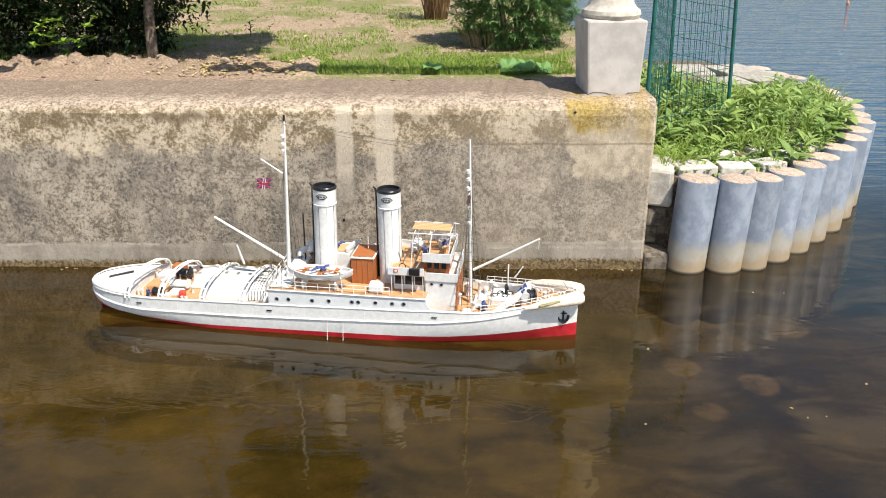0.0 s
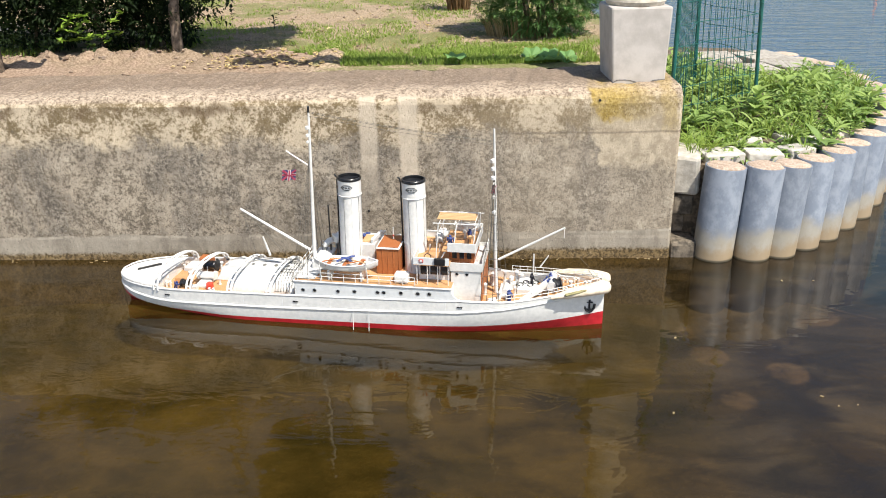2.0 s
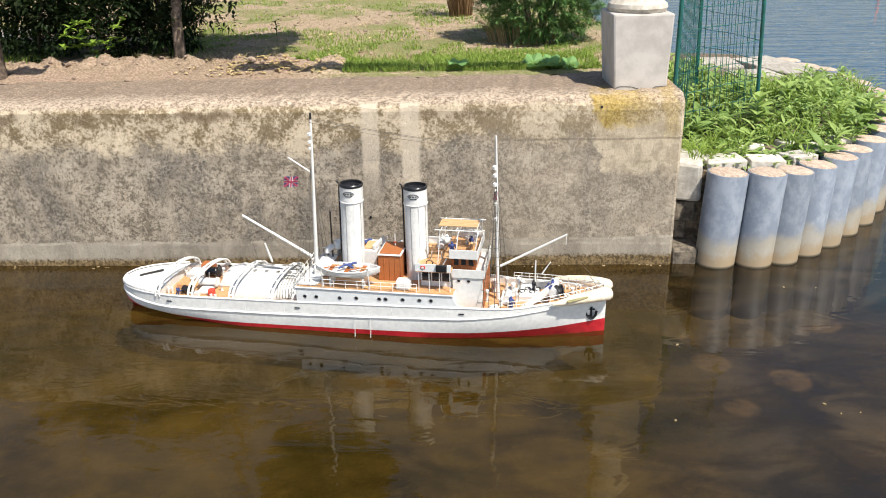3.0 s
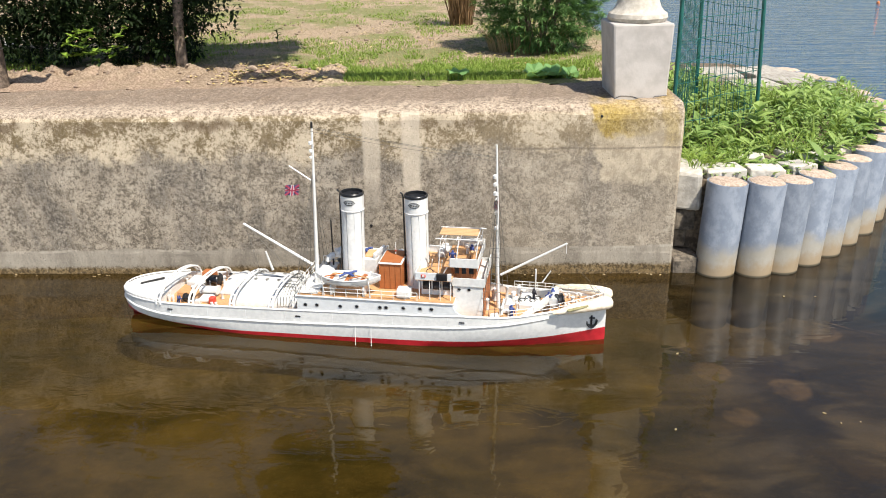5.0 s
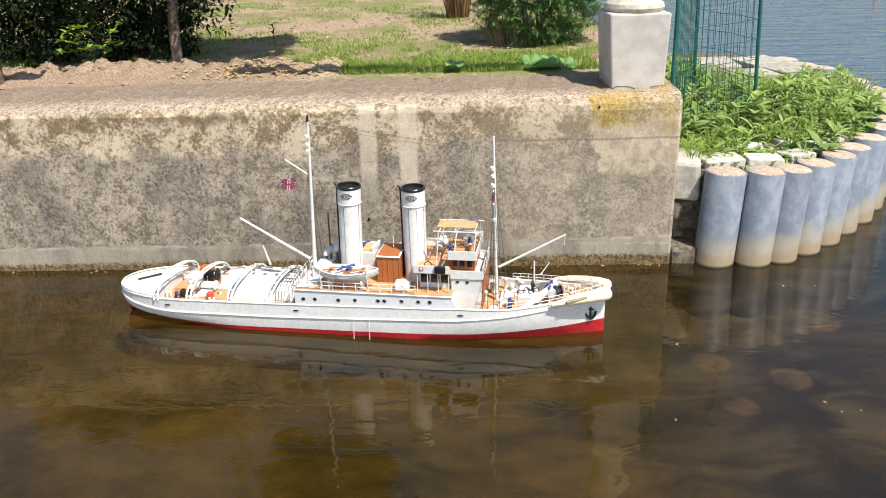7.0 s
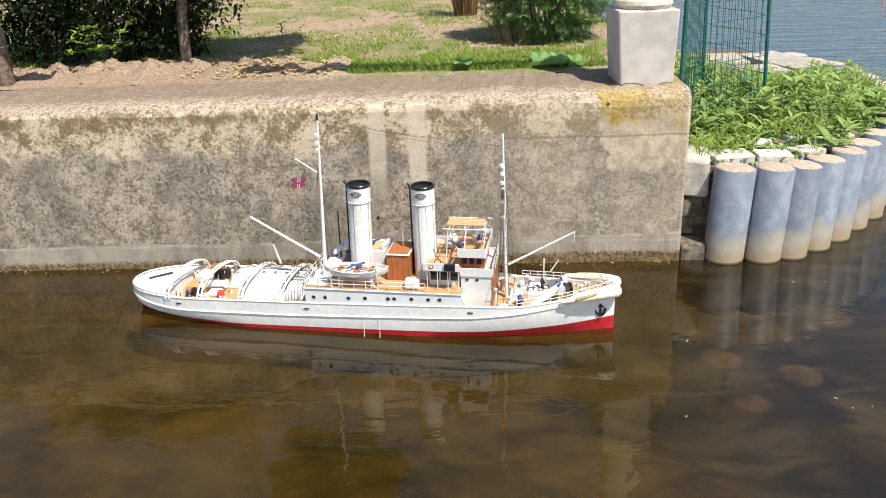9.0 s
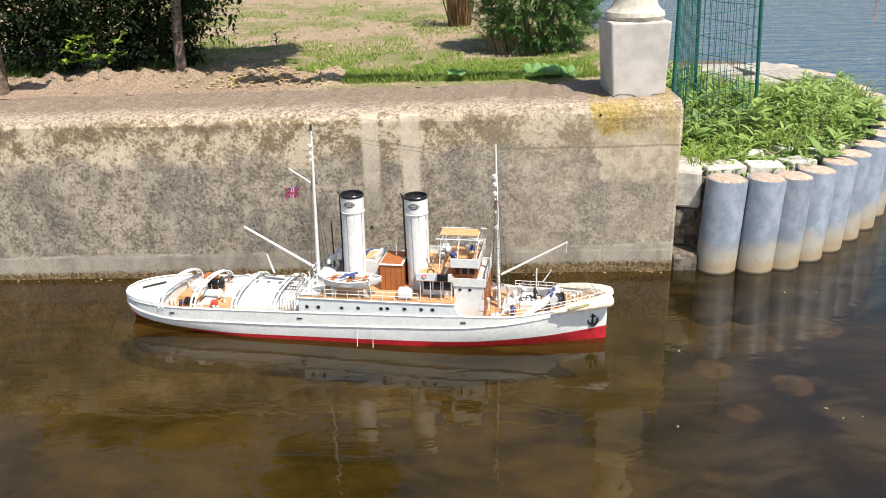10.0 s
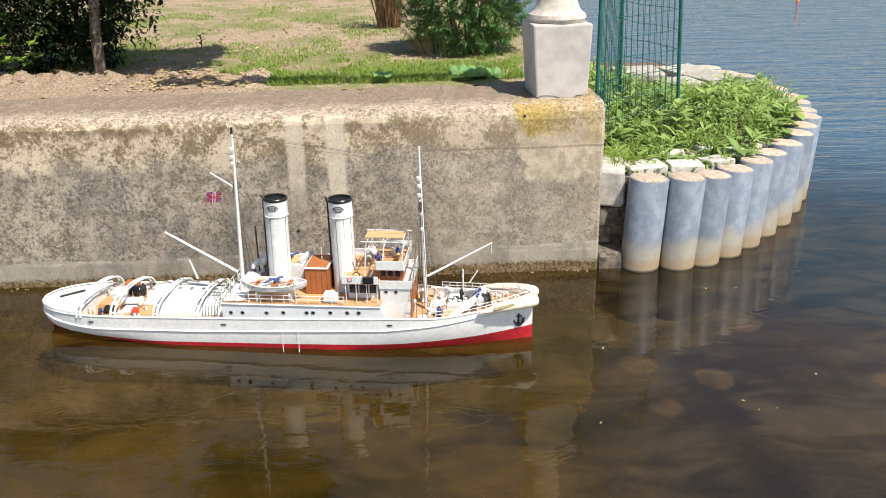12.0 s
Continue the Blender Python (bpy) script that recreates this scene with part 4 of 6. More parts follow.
def handrail():
    # bars above the view, added only to throw shadow bands on grass and earth
    bm = bmesh.new()
    box(bm, (-0.05, 3.85, 1.715), (1.45, 0.085, 0.06), 0.01)
    box(bm, (-3.45, 3.85, 1.715), (3.4, 0.10, 0.06), 0.01)
    for x in (-3.4, -4.9):
        box(bm, (x, 3.85, 1.23), (0.09, 0.09, 0.94), 0.01)
    solid("handrail", bm, MOULDING, "unseen overhead rail added to cast shadow bands behind the wall", "handrail", kind="structure")


handrail()


def far_quay():
    bm = bmesh.new()
    box(bm, (0, -4.2, -0.45), (30, 9.0, 1.0), 0.02)
    solid("wall_near_quay", bm, RUBBLE_PALE, "plain concrete quay", "wall", kind="structure")


far_quay()

# ---- model ship: s forward along the keel from the stem, v to port, z up ----
SHIP = thing("model_ship", "white twin-funnel model steam tug with red waterline afloat", "model ship", pose(0.527, 2.944, 0, 0, 0, -7.9) @ Matrix.Diagonal((1.067, 1.40, 1.0, 1)))


def at(s, ss, vs):
    return float(np.interp(s, ss, vs))


def sheer(s):
    return at(s, (-1.9, -1.6, -1.13, -0.8, -0.5, -0.33, -0.15, 0.0), (0.108, 0.112, 0.120, 0.128, 0.135, 0.130, 0.150, 0.172))


def beam(s):
    """Half the width at the rail."""
    if s > -0.62:
        return 0.010 + 0.112 * (1 - ((s + 0.62) / 0.62) ** 2.3)
    if s < -1.48:
        return 0.002 + 0.118 * math.sqrt(max(0.0, 1 - ((-1.48 - s) / 0.37) ** 2.4))
    return 0.122 - 0.002 * max(0, (-1.0 - s) / 0.5)


def beam_low(s):
    """Half the width at the water."""
    if s > -0.70:
        return 0.004 + 0.112 * (1 - ((s + 0.70) / 0.70) ** 1.7)
    if s < -1.30:
        return 0.004 + 0.112 * math.sqrt(max(0.0, 1 - ((-1.28 - s) / 0.44) ** 1.8))
    return 0.116


def boot(s):
    """Upper edge of the red."""
    return at(s, (-1.85, -1.78, -1.70, -1.6, -1.4, -0.9, -0.45, -0.2, 0.0), (0.072, 0.054, 0.038, 0.024, 0.015, 0.021, 0.029, 0.042, 0.057))


def rub(s):
    return at(s, (-1.85, -1.75, -1.62, -1.2, -0.88, -0.5, -0.34, -0.15, 0.0), (0.088, 0.073, 0.063, 0.066, 0.076, 0.090, 0.104, 0.132, 0.152))


STATIONS = [-1.85 + 0.01 * k for k in range(10)] + [-1.75 + 0.05 * k for k in range(31)] + [-0.2 + 0.02 * k for k in range(10)] + [0.0]


def section(s):
    """Points from the keel up to the rail on one side, as (v, z)."""
    zk = at(s, (-1.85, -1.80, -1.72, -1.63, -1.55, -1.47, -1.38, -1.28), (0.034, 0.022, 0.014, 0.008, 0.002, -0.008, -0.018, -0.024))
    bw, bd, zb, zr, zs = beam_low(s), beam(s), boot(s), rub(s), sheer(s)
    zb = max(zb, zk + 0.003)
    bw = bw if s > -1.5 else max(bw, 0.40 * bd)
    pts = [(0.0, zk), (bw * 0.75, zk + 0.002)]
    for z in (0.0, zb, (zb + zr) / 2, zr, zs):
        z = max(z, zk + 0.003)
        f = min(max((z - 0.0) / zr, 0), 1)
        pts.append((min(bw + (bd - bw) * min(1.0, 1.5 * f ** 0.8), bd), z))
    return pts


def skin(bm, cols, lo, hi, sign):
    """Faces between neighbouring columns of points, from row lo to row hi."""
    made = [[bm.verts.new((s, sign * v, z)) for v, z in pts[lo:hi + 1]] for s, pts in cols]
    for a, b in zip(made, made[1:]):
        for i in range(hi - lo):
            f = (a[i], b[i], b[i + 1], a[i + 1])
            bm.faces.new(f if sign < 0 else f[::-1])
    return made


def hull():
    cols = [(s, section(s)) for s in STATIONS]
    bm = bmesh.new()
    for sign in (-1, 1):
        skin(bm, cols, 0, 3, sign)
    bmesh.ops.remove_doubles(bm, verts=bm.verts, dist=1e-5)
    part("hull_bottom", bm, RED, SHIP, "red painted underwater hull", smooth=True)
    bm = bmesh.new()
    box(bm, (-1.800, 0, 0.012), (0.085, 0.012, 0.075), 0.004)
    rod(bm, (-1.762, 0, -0.024), (-1.762, 0, 0.045), 0.005, None, 8)
    part("rudder", bm, RED, SHIP, "red rudder under the counter")
    bm = bmesh.new()
    for sign in (-1, 1):
        skin(bm, cols, 3, 6, sign)
        # inside of the bulwark
        inner = [(s, [(max(beam(s) - 0.006, 0.001), sheer(s)), (max(beam(s) - 0.006, 0.001), sheer(s) - 0.035)]) for s in STATIONS]
        skin(bm, inner, 0, 1, sign)
        cap = [(s, [(beam(s), sheer(s)), (max(beam(s) - 0.006, 0.001), sheer(s))]) for s in STATIONS]
        skin(bm, cap, 0, 1, sign)
    # stem and stern closings
    for s in (0.0, -1.85):
        p = section(s)[3:]
        vs = [bm.verts.new((s, -v, z)) for v, z in p] + [bm.verts.new((s, v, z)) for v, z in p[::-1]]
        bm.faces.new(vs if s == 0 else vs[::-1])
    bmesh.ops.remove_doubles(bm, verts=bm.verts, dist=1e-5)
    part("hull", bm, WHITE, SHIP, "white painted topsides", smooth=True)
    bm = bmesh.new()
    for sign in (-1, 1):
        tube(bm, [(s, sign * (beam(s) - 0.0015), rub(s)) for s in STATIONS], 0.0052, 8)
    part("rubbing_strake", bm, WHITE, SHIP, smooth=True)
    bm = bmesh.new()
    skin(bm, [(s, [(-max(beam(s) - 0.005, 0.001), sheer(s) - 0.026), (max(beam(s) - 0.005, 0.001), sheer(s) - 0.026)]) for s in STATIONS], 0, 1, 1)
    part("deck", bm, TEAK, SHIP, "orange-brown planked deck")
    bm = bmesh.new()
    for sign in (-1, 1):
        tube(bm, [(s, sign * (beam(s) - 0.002), sheer(s) + 0.002) for s in STATIONS], 0.004, 6)
    part("rail_cap", bm, WHITE, SHIP, smooth=True)


hull()


def superstructure():
    ss = [-1.10 + 0.03 * k for k in range(20)]
    bm = bmesh.new()
    for sign in (-1, 1):
        skin(bm, [(s, [(beam(s) - 0.0015, sheer(s) - 0.02), (beam(s) - 0.0015, 0.183)]) for s in ss], 0, 1, sign)
    for s in (ss[0], ss[-1]):
        b = beam(s) - 0.0015
        bm.faces.new([bm.verts.new(p) for p in ((s, -b, 0.09), (s, b, 0.09), (s, b, 0.183), (s, -b, 0.183))])
    skin(bm, [(s, [(-beam(s) + 0.0015, 0.183), (beam(s) - 0.0015, 0.183)]) for s in ss], 0, 1, 1)
    part("superstructure", bm, GREY, SHIP, "pale grey midship house side")
    bm = bmesh.new()
    skin(bm, [(s, [(-beam(s) + 0.007, 0.187), (beam(s) - 0.007, 0.187)]) for s in ss], 0, 1, 1)
    part("boat_deck", bm, TEAK, SHIP, "orange-brown planked boat deck")


superstructure()


def funnel(s, lean):
    ob = new("funnel")
    ob.parent = SHIP
    ob.matrix_basis = pose(s, 0, 0.185, 0, lean, 0)
    bm = bmesh.new()
    lathe(bm, [(0.044, 0.0), (0.041, 0.01), (0.0405, 0.302), (0.0405, 0.304), (0.042, 0.304), (0.042, 0.365), (0.0395, 0.366), (0.0395, 0.20)], n=40, sy=0.762)
    part("funnel_casing", bm, WHITE, ob, smooth=True)
    bm = bmesh.new()
    lathe(bm, [(0.0422, 0.362), (0.0438, 0.364), (0.0438, 0.369), (0.0424, 0.371), (0.041, 0.373), (0.038, 0.373), (0.037, 0.365), (0.037, 0.18), (0.002, 0.18)], n=40, sy=0.762)
    part("funnel_cap", bm, BLACK, ob, "glossy black cap", smooth=True)
    return ob


funnel(-0.925, 1.0)
funnel(-0.682, -0.5)


def spar(name, a, b, r0, r1, mat=None):
    bm = bmesh.new()
    rod(bm, a, b, r0, r1, 10)
    return part(name, bm, mat or WHITE, SHIP, smooth=True)


MAST_AFT = spar("mainmast", (-1.072, 0, 0.11), (-1.051, 0, 0.816), 0.0085, 0.0035)
MAST_FORE = spar("foremast", (-0.387, 0, 0.10), (-0.400, 0, 0.757), 0.0075, 0.0032)
BOOM_AFT = spar("derrick_boom", (-1.084, 0, 0.245), (-1.342, 0, 0.406), 0.0055, 0.004)
BOOM_FORE = spar("derrick_boom", (-0.380, 0, 0.245), (-0.148, 0, 0.387), 0.0048, 0.0036)


# ---- ship: after deck ----
def poop():
    bm = bmesh.new()
    ss = [s for s in STATIONS if s < -1.64]
    skin(bm, [(s, [(-beam(s) + 0.003, sheer(s) + 0.001), (-beam(s) * 0.5, sheer(s) + 0.008), (0, sheer(s) + 0.011), (beam(s) * 0.5, sheer(s) + 0.008), (beam(s) - 0.003, sheer(s) + 0.001)]) for s in ss], 0, 4, 1)
    s = ss[-1]
    b = beam(s) - 0.003
    bm.faces.new([bm.verts.new(p) for p in ((s, -b, 0.085), (s, b, 0.085), (s, b, sheer(s) + 0.001), (s, 0, sheer(s) + 0.011), (s, -b, sheer(s) + 0.001))])
    part("poop_deck", bm, WHITE, SHIP, "white covered stern deck")
    bm = bmesh.new()
    box(bm, (-1.755, 0.018, 0.121), (0.016, 0.085, 0.004), 0.002, pose(0, 0, 0, 0, 0, -55))
    part("fairlead", bm, BLACK, SHIP)
    for sv in (-1, 1):
        bm = bmesh.new()
        tube(bm, [(s, sv * beam(s) * 0.97, sheer(s) + 0.012) for s in ss], 0.003, 6)
        part("stern_rail", bm, WHITE, SHIP)


poop()


def tow_beam(s, lean, high):
    """A bent double bow over the after deck."""
    bm = bmesh.new()
    for ds in (0.0, 0.016):
        pts = []
        for k in range(17):
            a = math.pi * k / 16
            v = -0.112 * math.cos(a)
            pts.append((s + ds + lean * (v + 0.112) / 0.224, v, 0.105 + high * math.sin(a) ** 0.75))
        tube(bm, pts, 0.0040, 8)
    for k in range(1, 16, 2):
        a = math.pi * k / 16
        v = -0.112 * math.cos(a)
        p = (s + lean * (v + 0.112) / 0.224, v, 0.105 + high * math.sin(a) ** 0.75)
        rod(bm, p, (p[0] + 0.016, p[1], p[2]), 0.0035, None, 6)
    part("tow_beam", bm, WHITE, SHIP, "white bent tow beam over the deck", smooth=True)


for s_tow in (-1.655, -1.525, -1.365, -1.215):
    tow_beam(s_tow, 0.03, 0.075)


def after_house():
    ob = new("after_house")
    ob.parent = SHIP
    bm = bmesh.new()
    cols = []
    for s in (-1.47, -1.455, -1.40, -1.38, -1.34, -1.20, -1.15, -1.135, -1.13):
        grow = min(1, (s + 1.475) / 0.03) if s < -1.42 else min(1, (-1.12 - s) / 0.02)
        near = 0.0 if s < -1.39 else -0.070
        pts = []
        for k in range(13):
            a = math.pi * k / 12
            c = (near + 0.112) / 2
            r = (0.112 - near) / 2
            pts.append((c - r * math.cos(a), 0.09 + 0.066 * grow * math.sin(a) ** 0.6))
        cols.append((s, pts))
    made = skin(bm, cols, 0, 12, 1)
    bm.faces.new(made[0]), bm.faces.new(made[-1][::-1])
    part("house_shell", bm, WHITE, ob, "white rounded deckhouse", smooth=True)
    for row, v0, z0 in ((0, 0.062, 0.155), (1, 0.010, 0.1585)):
        bm = bmesh.new()
        box(bm, (-1.25, v0, z0), (0.185, 0.034, 0.006), 0.002, pose(0, 0, 0, 12 if v0 < 0.03 else -14, 0, 0))
        sky_ob = part("skylight", bm, WHITE, ob)
        for k in range(4):
            bm = bmesh.new()
            rod(bm, (-1.32 + 0.046 * k, v0, z0 + 0.001), (-1.32 + 0.046 * k, v0, z0 + 0.0055), 0.0072, None, 12)
            part("light", bm, STEEL, sky_ob, "dull round deck light")
    # scrambling net on the side
    bm = bmesh.new()
    for k in range(6):
        tube(bm, [(-1.20 + 0.011 * k, -0.073, 0.10), (-1.20 + 0.011 * k, -0.062, 0.138), (-1.20 + 0.011 * k, -0.03, 0.158), (-1.20 + 0.011 * k, 0.05, 0.162)], 0.0009, 4)
    for k in range(10):
        f = k / 9
        v = -0.073 + 0.12 * f
        z = 0.102 + 0.059 * math.sin(min(1, f * 1.5) * 1.57) ** 0.8
        rod(bm, (-1.202, v, z), (-1.142, v, z), 0.0010, None, 4)
    part("net", bm, ROPE, ob, "dark thin rope net")
    bm = bmesh.new()
    box(bm, (-1.432, 0.03, 0.165), (0.012, 0.010, 0.006), 0.002)
    part("hatch_grip", bm, BLACK, ob)


after_house()


def rounded_box(name, c, size, mat, bevel=0.003, label="", turn=0, parent=None):
    bm = bmesh.new()
    box(bm, c, size, bevel, pose(0, 0, 0, 0, 0, turn), 2)
    return part(name, bm, mat, parent or SHIP, label)


def drum(name, a, b, r, mat, label="", flange=0.3):
    """A winch drum with two flanges."""
    bm = bmesh.new()
    a, b = Vector(a), Vector(b)
    d = (b - a).normalized() * 0.004
    rod(bm, a, b, r, None, 14)
    rod(bm, a - d, a + d * 0.2, r * (1 + flange), None, 16)
    rod(bm, b - d * 0.2, b + d, r * (1 + flange), None, 16)
    return part(name, bm, mat, SHIP, label)


rounded_box("locker", (-1.585, 0.05, 0.105), (0.06, 0.05, 0.035), WHITE)
rounded_box("locker", (-1.60, -0.005, 0.098), (0.05, 0.05, 0.022), TEAK, label="orange wood locker")
rounded_box("locker", (-1.555, 0.085, 0.115), (0.05, 0.03, 0.05), MAHOGANY, label="brown wood locker")
rounded_box("fire_box", (-1.462, -0.062, 0.104), (0.022, 0.018, 0.026), SCARLET, label="small red box")
rounded_box("hatch", (-1.50, -0.03, 0.094), (0.05, 0.06, 0.012), WHITE)
drum("winch_drum", (-1.53, -0.01, 0.115), (-1.47, -0.01, 0.115), 0.014, WHITE, "white tow winch drum")
drum("winch_drum", (-1.535, 0.05, 0.125), (-1.495, 0.05, 0.125), 0.016, BLACK, "black winch drum")
drum("winch_drum", (-1.575, -0.055, 0.105), (-1.555, -0.055, 0.105), 0.012, BLACK, "black winch drum")
for p in ((-1.63, -0.06), (-1.63, 0.06), (-1.44, -0.09), (-1.12, -0.095), (-1.66, -0.03)):
    bm = bmesh.new()
    for ds in (-0.008, 0.008):
        rod(bm, (p[0] + ds, p[1], 0.085), (p[0] + ds, p[1], 0.112), 0.004, 0.005, 8)
    rod(bm, (p[0] - 0.014, p[1], 0.104), (p[0] + 0.014, p[1], 0.104), 0.002, None, 6)
    part("bollard", bm, WHITE, SHIP)
for k in range(5):
    bm = bmesh.new()
    x = -1.52 + 0.02 * k
    rod(bm, (x, 0.02 + 0.015 * (k % 3), 0.09), (x + 0.004, 0.02 + 0.015 * (k % 3), 0.135 + 0.008 * (k % 2)), 0.0018, None, 6)
    part("control_lever", bm, WHITE, SHIP)


# ---- ship: rails, portholes, boats ----
def railing(points, height, n):
    """Stanchions and two wires along a way."""
    ob = new("railing")
    ob.parent = SHIP
    pts = [Vector(p) for p in points]
    bm = bmesh.new()
    rod(bm, (0, 0, 0), (0, 0, height), 0.0013, None, 6)
    me = mesh_of("stanchion", bm, WHITE)
    for k in range(n + 1):
        f = k / n * (len(pts) - 1)
        i = min(int(f), len(pts) - 2)
        piece("stanchion", me, ob, Matrix.Translation(pts[i].lerp(pts[i + 1], f - i)))
    for h in (0.55, 1.0):
        bm = bmesh.new()
        tube(bm, [p + Vector((0, 0, height * h)) for p in pts], 0.0012, 6)
        part("rail", bm, WHITE, ob)


for sv in (-1, 1):
    railing([(-1.09, sv * 0.113, 0.186), (-0.66, sv * 0.113, 0.186)], 0.034, 10)
    railing([(s, sv * (beam(s) - 0.004), sheer(s)) for s in (-0.34, -0.29, -0.24, -0.19, -0.14, -0.09, -0.04, -0.01)], 0.030, 12)
    bm = bmesh.new()
    tube(bm, [(s, sv * (beam(s) - 0.001), 0.186) for s in (-1.10, -0.9, -0.7, -0.56, -0.53)], 0.003, 6)
    part("deck_edge", bm, WHITE, SHIP)


def porthole(s, v, z, sign, r=0.0062):
    ob = new("porthole")
    ob.parent = SHIP
    ob.matrix_basis = pose(s, v, z, 90 * -sign, 0, 0)
    bm = bmesh.new()
    lathe(bm, [(r * 0.8, -0.002), (r * 1.25, -0.002), (r * 1.25, 0.0012), (r * 0.95, 0.0018), (r * 0.85, 0.0006)], n=16)
    part("rim", bm, STEEL, ob, "dull metal rim")
    bm = bmesh.new()
    rod(bm, (0, 0, -0.001), (0, 0, 0.0014), r * 0.92, None, 14)
    part("pane", bm, GLASS_DARK, ob, "dark glass")


for s_p, z_p in ((-1.068, 0.150), (-1.025, 0.151), (-0.938, 0.152), (-0.877, 0.155), (-0.793, 0.157), (-0.770, 0.158), (-0.708, 0.160), (-0.648, 0.161), (-0.607, 0.162)):
    for sv in (-1, 1):
        porthole(s_p, sv * (beam(s_p) - 0.0015), z_p, sv)


def ship_boat(v):
    ob = new("lifeboat")
    ob.parent = SHIP
    ob.matrix_basis = pose(-0.915, v, 0.222)
    bm = bmesh.new()
    cols, inner = [], []
    for k in range(17):
        f = -1 + 2 * k / 16
        w = 0.034 * (1 - abs(f) ** 2.6) + 0.002
        top = 0.036 + 0.010 * f * f
        low = 0.026 * abs(f) ** 4
        x = 0.118 * f
        cols.append((x, [(-w, top), (-w * 0.93, low + 0.018), (-w * 0.55, low + 0.005), (0, low), (w * 0.55, low + 0.005), (w * 0.93, low + 0.018), (w, top)]))
        q = max(w - 0.003, 0.0005)
        inner.append((x, [(-q, top), (-q * 0.9, top - 0.012), (q * 0.9, top - 0.012), (q, top)]))
    skin(bm, cols, 0, 6, -1)
    skin(bm, inner, 0, 3, 1)
    part("boat_hull", bm, WHITE, ob, "white clinker boat", smooth=True)
    bm = bmesh.new()
    for sign in (-1, 1):
        tube(bm, [(x, sign * max(abs(p[0][0]) - 0.001, 0.0006), p[0][1]) for x, p in cols], 0.0022, 6)
    part("gunwale", bm, WHITE, ob)
    for x in (-0.06, 0.0, 0.055):
        bm = bmesh.new()
        box(bm, (x, 0, 0.031), (0.014, 0.058, 0.003), 0.001)
        part("thwart", bm, MAHOGANY, ob, "brown wood thwart")
    bm = bmesh.new()
    for a, b in (((-0.030, -0.012, 0.040), (0.012, 0.012, 0.046)), ((-0.020, 0.014, 0.041), (0.022, -0.008, 0.044)), ((0.006, 0.004, 0.044), (0.030, 0.012, 0.052))):
        tube(bm, [a, Vector(a).lerp(Vector(b), 0.5) + Vector((0, 0, 0.004)), b], 0.0042, 7)
    part("cover", bm, BLUE, ob, "crumpled blue cloth")
    for k, (x0, x1, y0, y1) in enumerate(((-0.085, -0.035, -0.010, 0.010), (0.02, 0.075, 0.010, -0.012), (0.01, 0.07, -0.014, 0.008), (-0.06, 0.02, 0.014, 0.012))):
        bm = bmesh.new()
        rod(bm, (x0, y0, 0.036), (x1, y1, 0.040), 0.0028, 0.0024, 6)
        part("oar", bm, PINE if k % 2 else MAHOGANY, ob, "wooden oar")
    for x in (-0.085, 0.085):
        bm = bmesh.new()
        sv = 1 if v > 0 else -1
        tube(bm, [(x, sv * 0.022, -0.036), (x, sv * 0.034, 0.03), (x, sv * 0.030, 0.055), (x, sv * 0.012, 0.064), (x, 0, 0.060)], 0.0022, 6)
        part("davit", bm, WHITE, ob)
        bm = bmesh.new()
        box(bm, (x * 0.7, 0, -0.014), (0.008, 0.044, 0.042), 0.002)
        part("chock", bm, WHITE, ob)


ship_boat(-0.088)
ship_boat(0.088)


def funnel_trim(s, lean):
    """Pipe, seams and mark of one funnel."""
    m = pose(s, 0, 0.185, 0, lean, 0)
    bm = bmesh.new()
    tube(bm, [m @ Vector(p) for p in ((-0.050, 0.012, 0.0), (-0.050, 0.012, 0.35), (-0.053, 0.012, 0.365), (-0.060, 0.012, 0.372))], 0.0032, 8)
    part("steam_pipe", bm, BLACK, SHIP, "thin black steam pipe")
    for k in range(9):
        a = 2 * math.pi * k / 9 + 0.25
        bm = bmesh.new()
        for z0, z1, r, w in ((0.01, 0.294, 0.0412, 0.0007), (0.280, 0.298, 0.0414, 0.0016)):
            rod(bm, m @ Vector((r * math.cos(a), 0.762 * r * math.sin(a), z0)), m @ Vector((r * math.cos(a), 0.762 * r * math.sin(a), z1)), w, None, 5)
        part("funnel_stay", bm, GREY if k % 2 else STEEL, SHIP)
    bm = bmesh.new()
    tube(bm, [m @ Vector((0.0425 * math.cos(2 * math.pi * k / 32), 0.0324 * math.sin(2 * math.pi * k / 32), 0.304)) for k in range(33)], 0.0016, 6)
    part("funnel_band", bm, WHITE, SHIP)
    # lozenge mark on both sides, wrapped on the casing
    for side in (-1, 1):
        ob = new("funnel_mark")
        ob.parent = SHIP
        ob.matrix_basis = m
        bm = bmesh.new()

        def on(u, z):
            a = side * math.pi / 2 + u / 0.0425
            return (0.0428 * math.cos(a), 0.0326 * math.sin(a), 0.340 + z)
        lozenge = [(-0.019, 0), (-0.009, 0.0085), (0.0, 0.0095), (0.009, 0.0085), (0.019, 0), (0.009, -0.0085), (0.0, -0.0095), (-0.009, -0.0085), (-0.019, 0)]
        tube(bm, [on(u * 1.1, z) for u, z in lozenge], 0.0014, 5)
        part("lozenge", bm, BLACK, ob, "black lozenge outline")
        for u in (-0.0095, 0.0, 0.0095):
            bm = bmesh.new()
            tube(bm, [on(u - 0.0030, 0), on(u, 0.0), on(u + 0.0030, 0)], 0.0024, 6)
            part("bar", bm, BLACK, ob, "black bar")


funnel_trim(-0.925, 1.0)
funnel_trim(-0.682, -0.5)


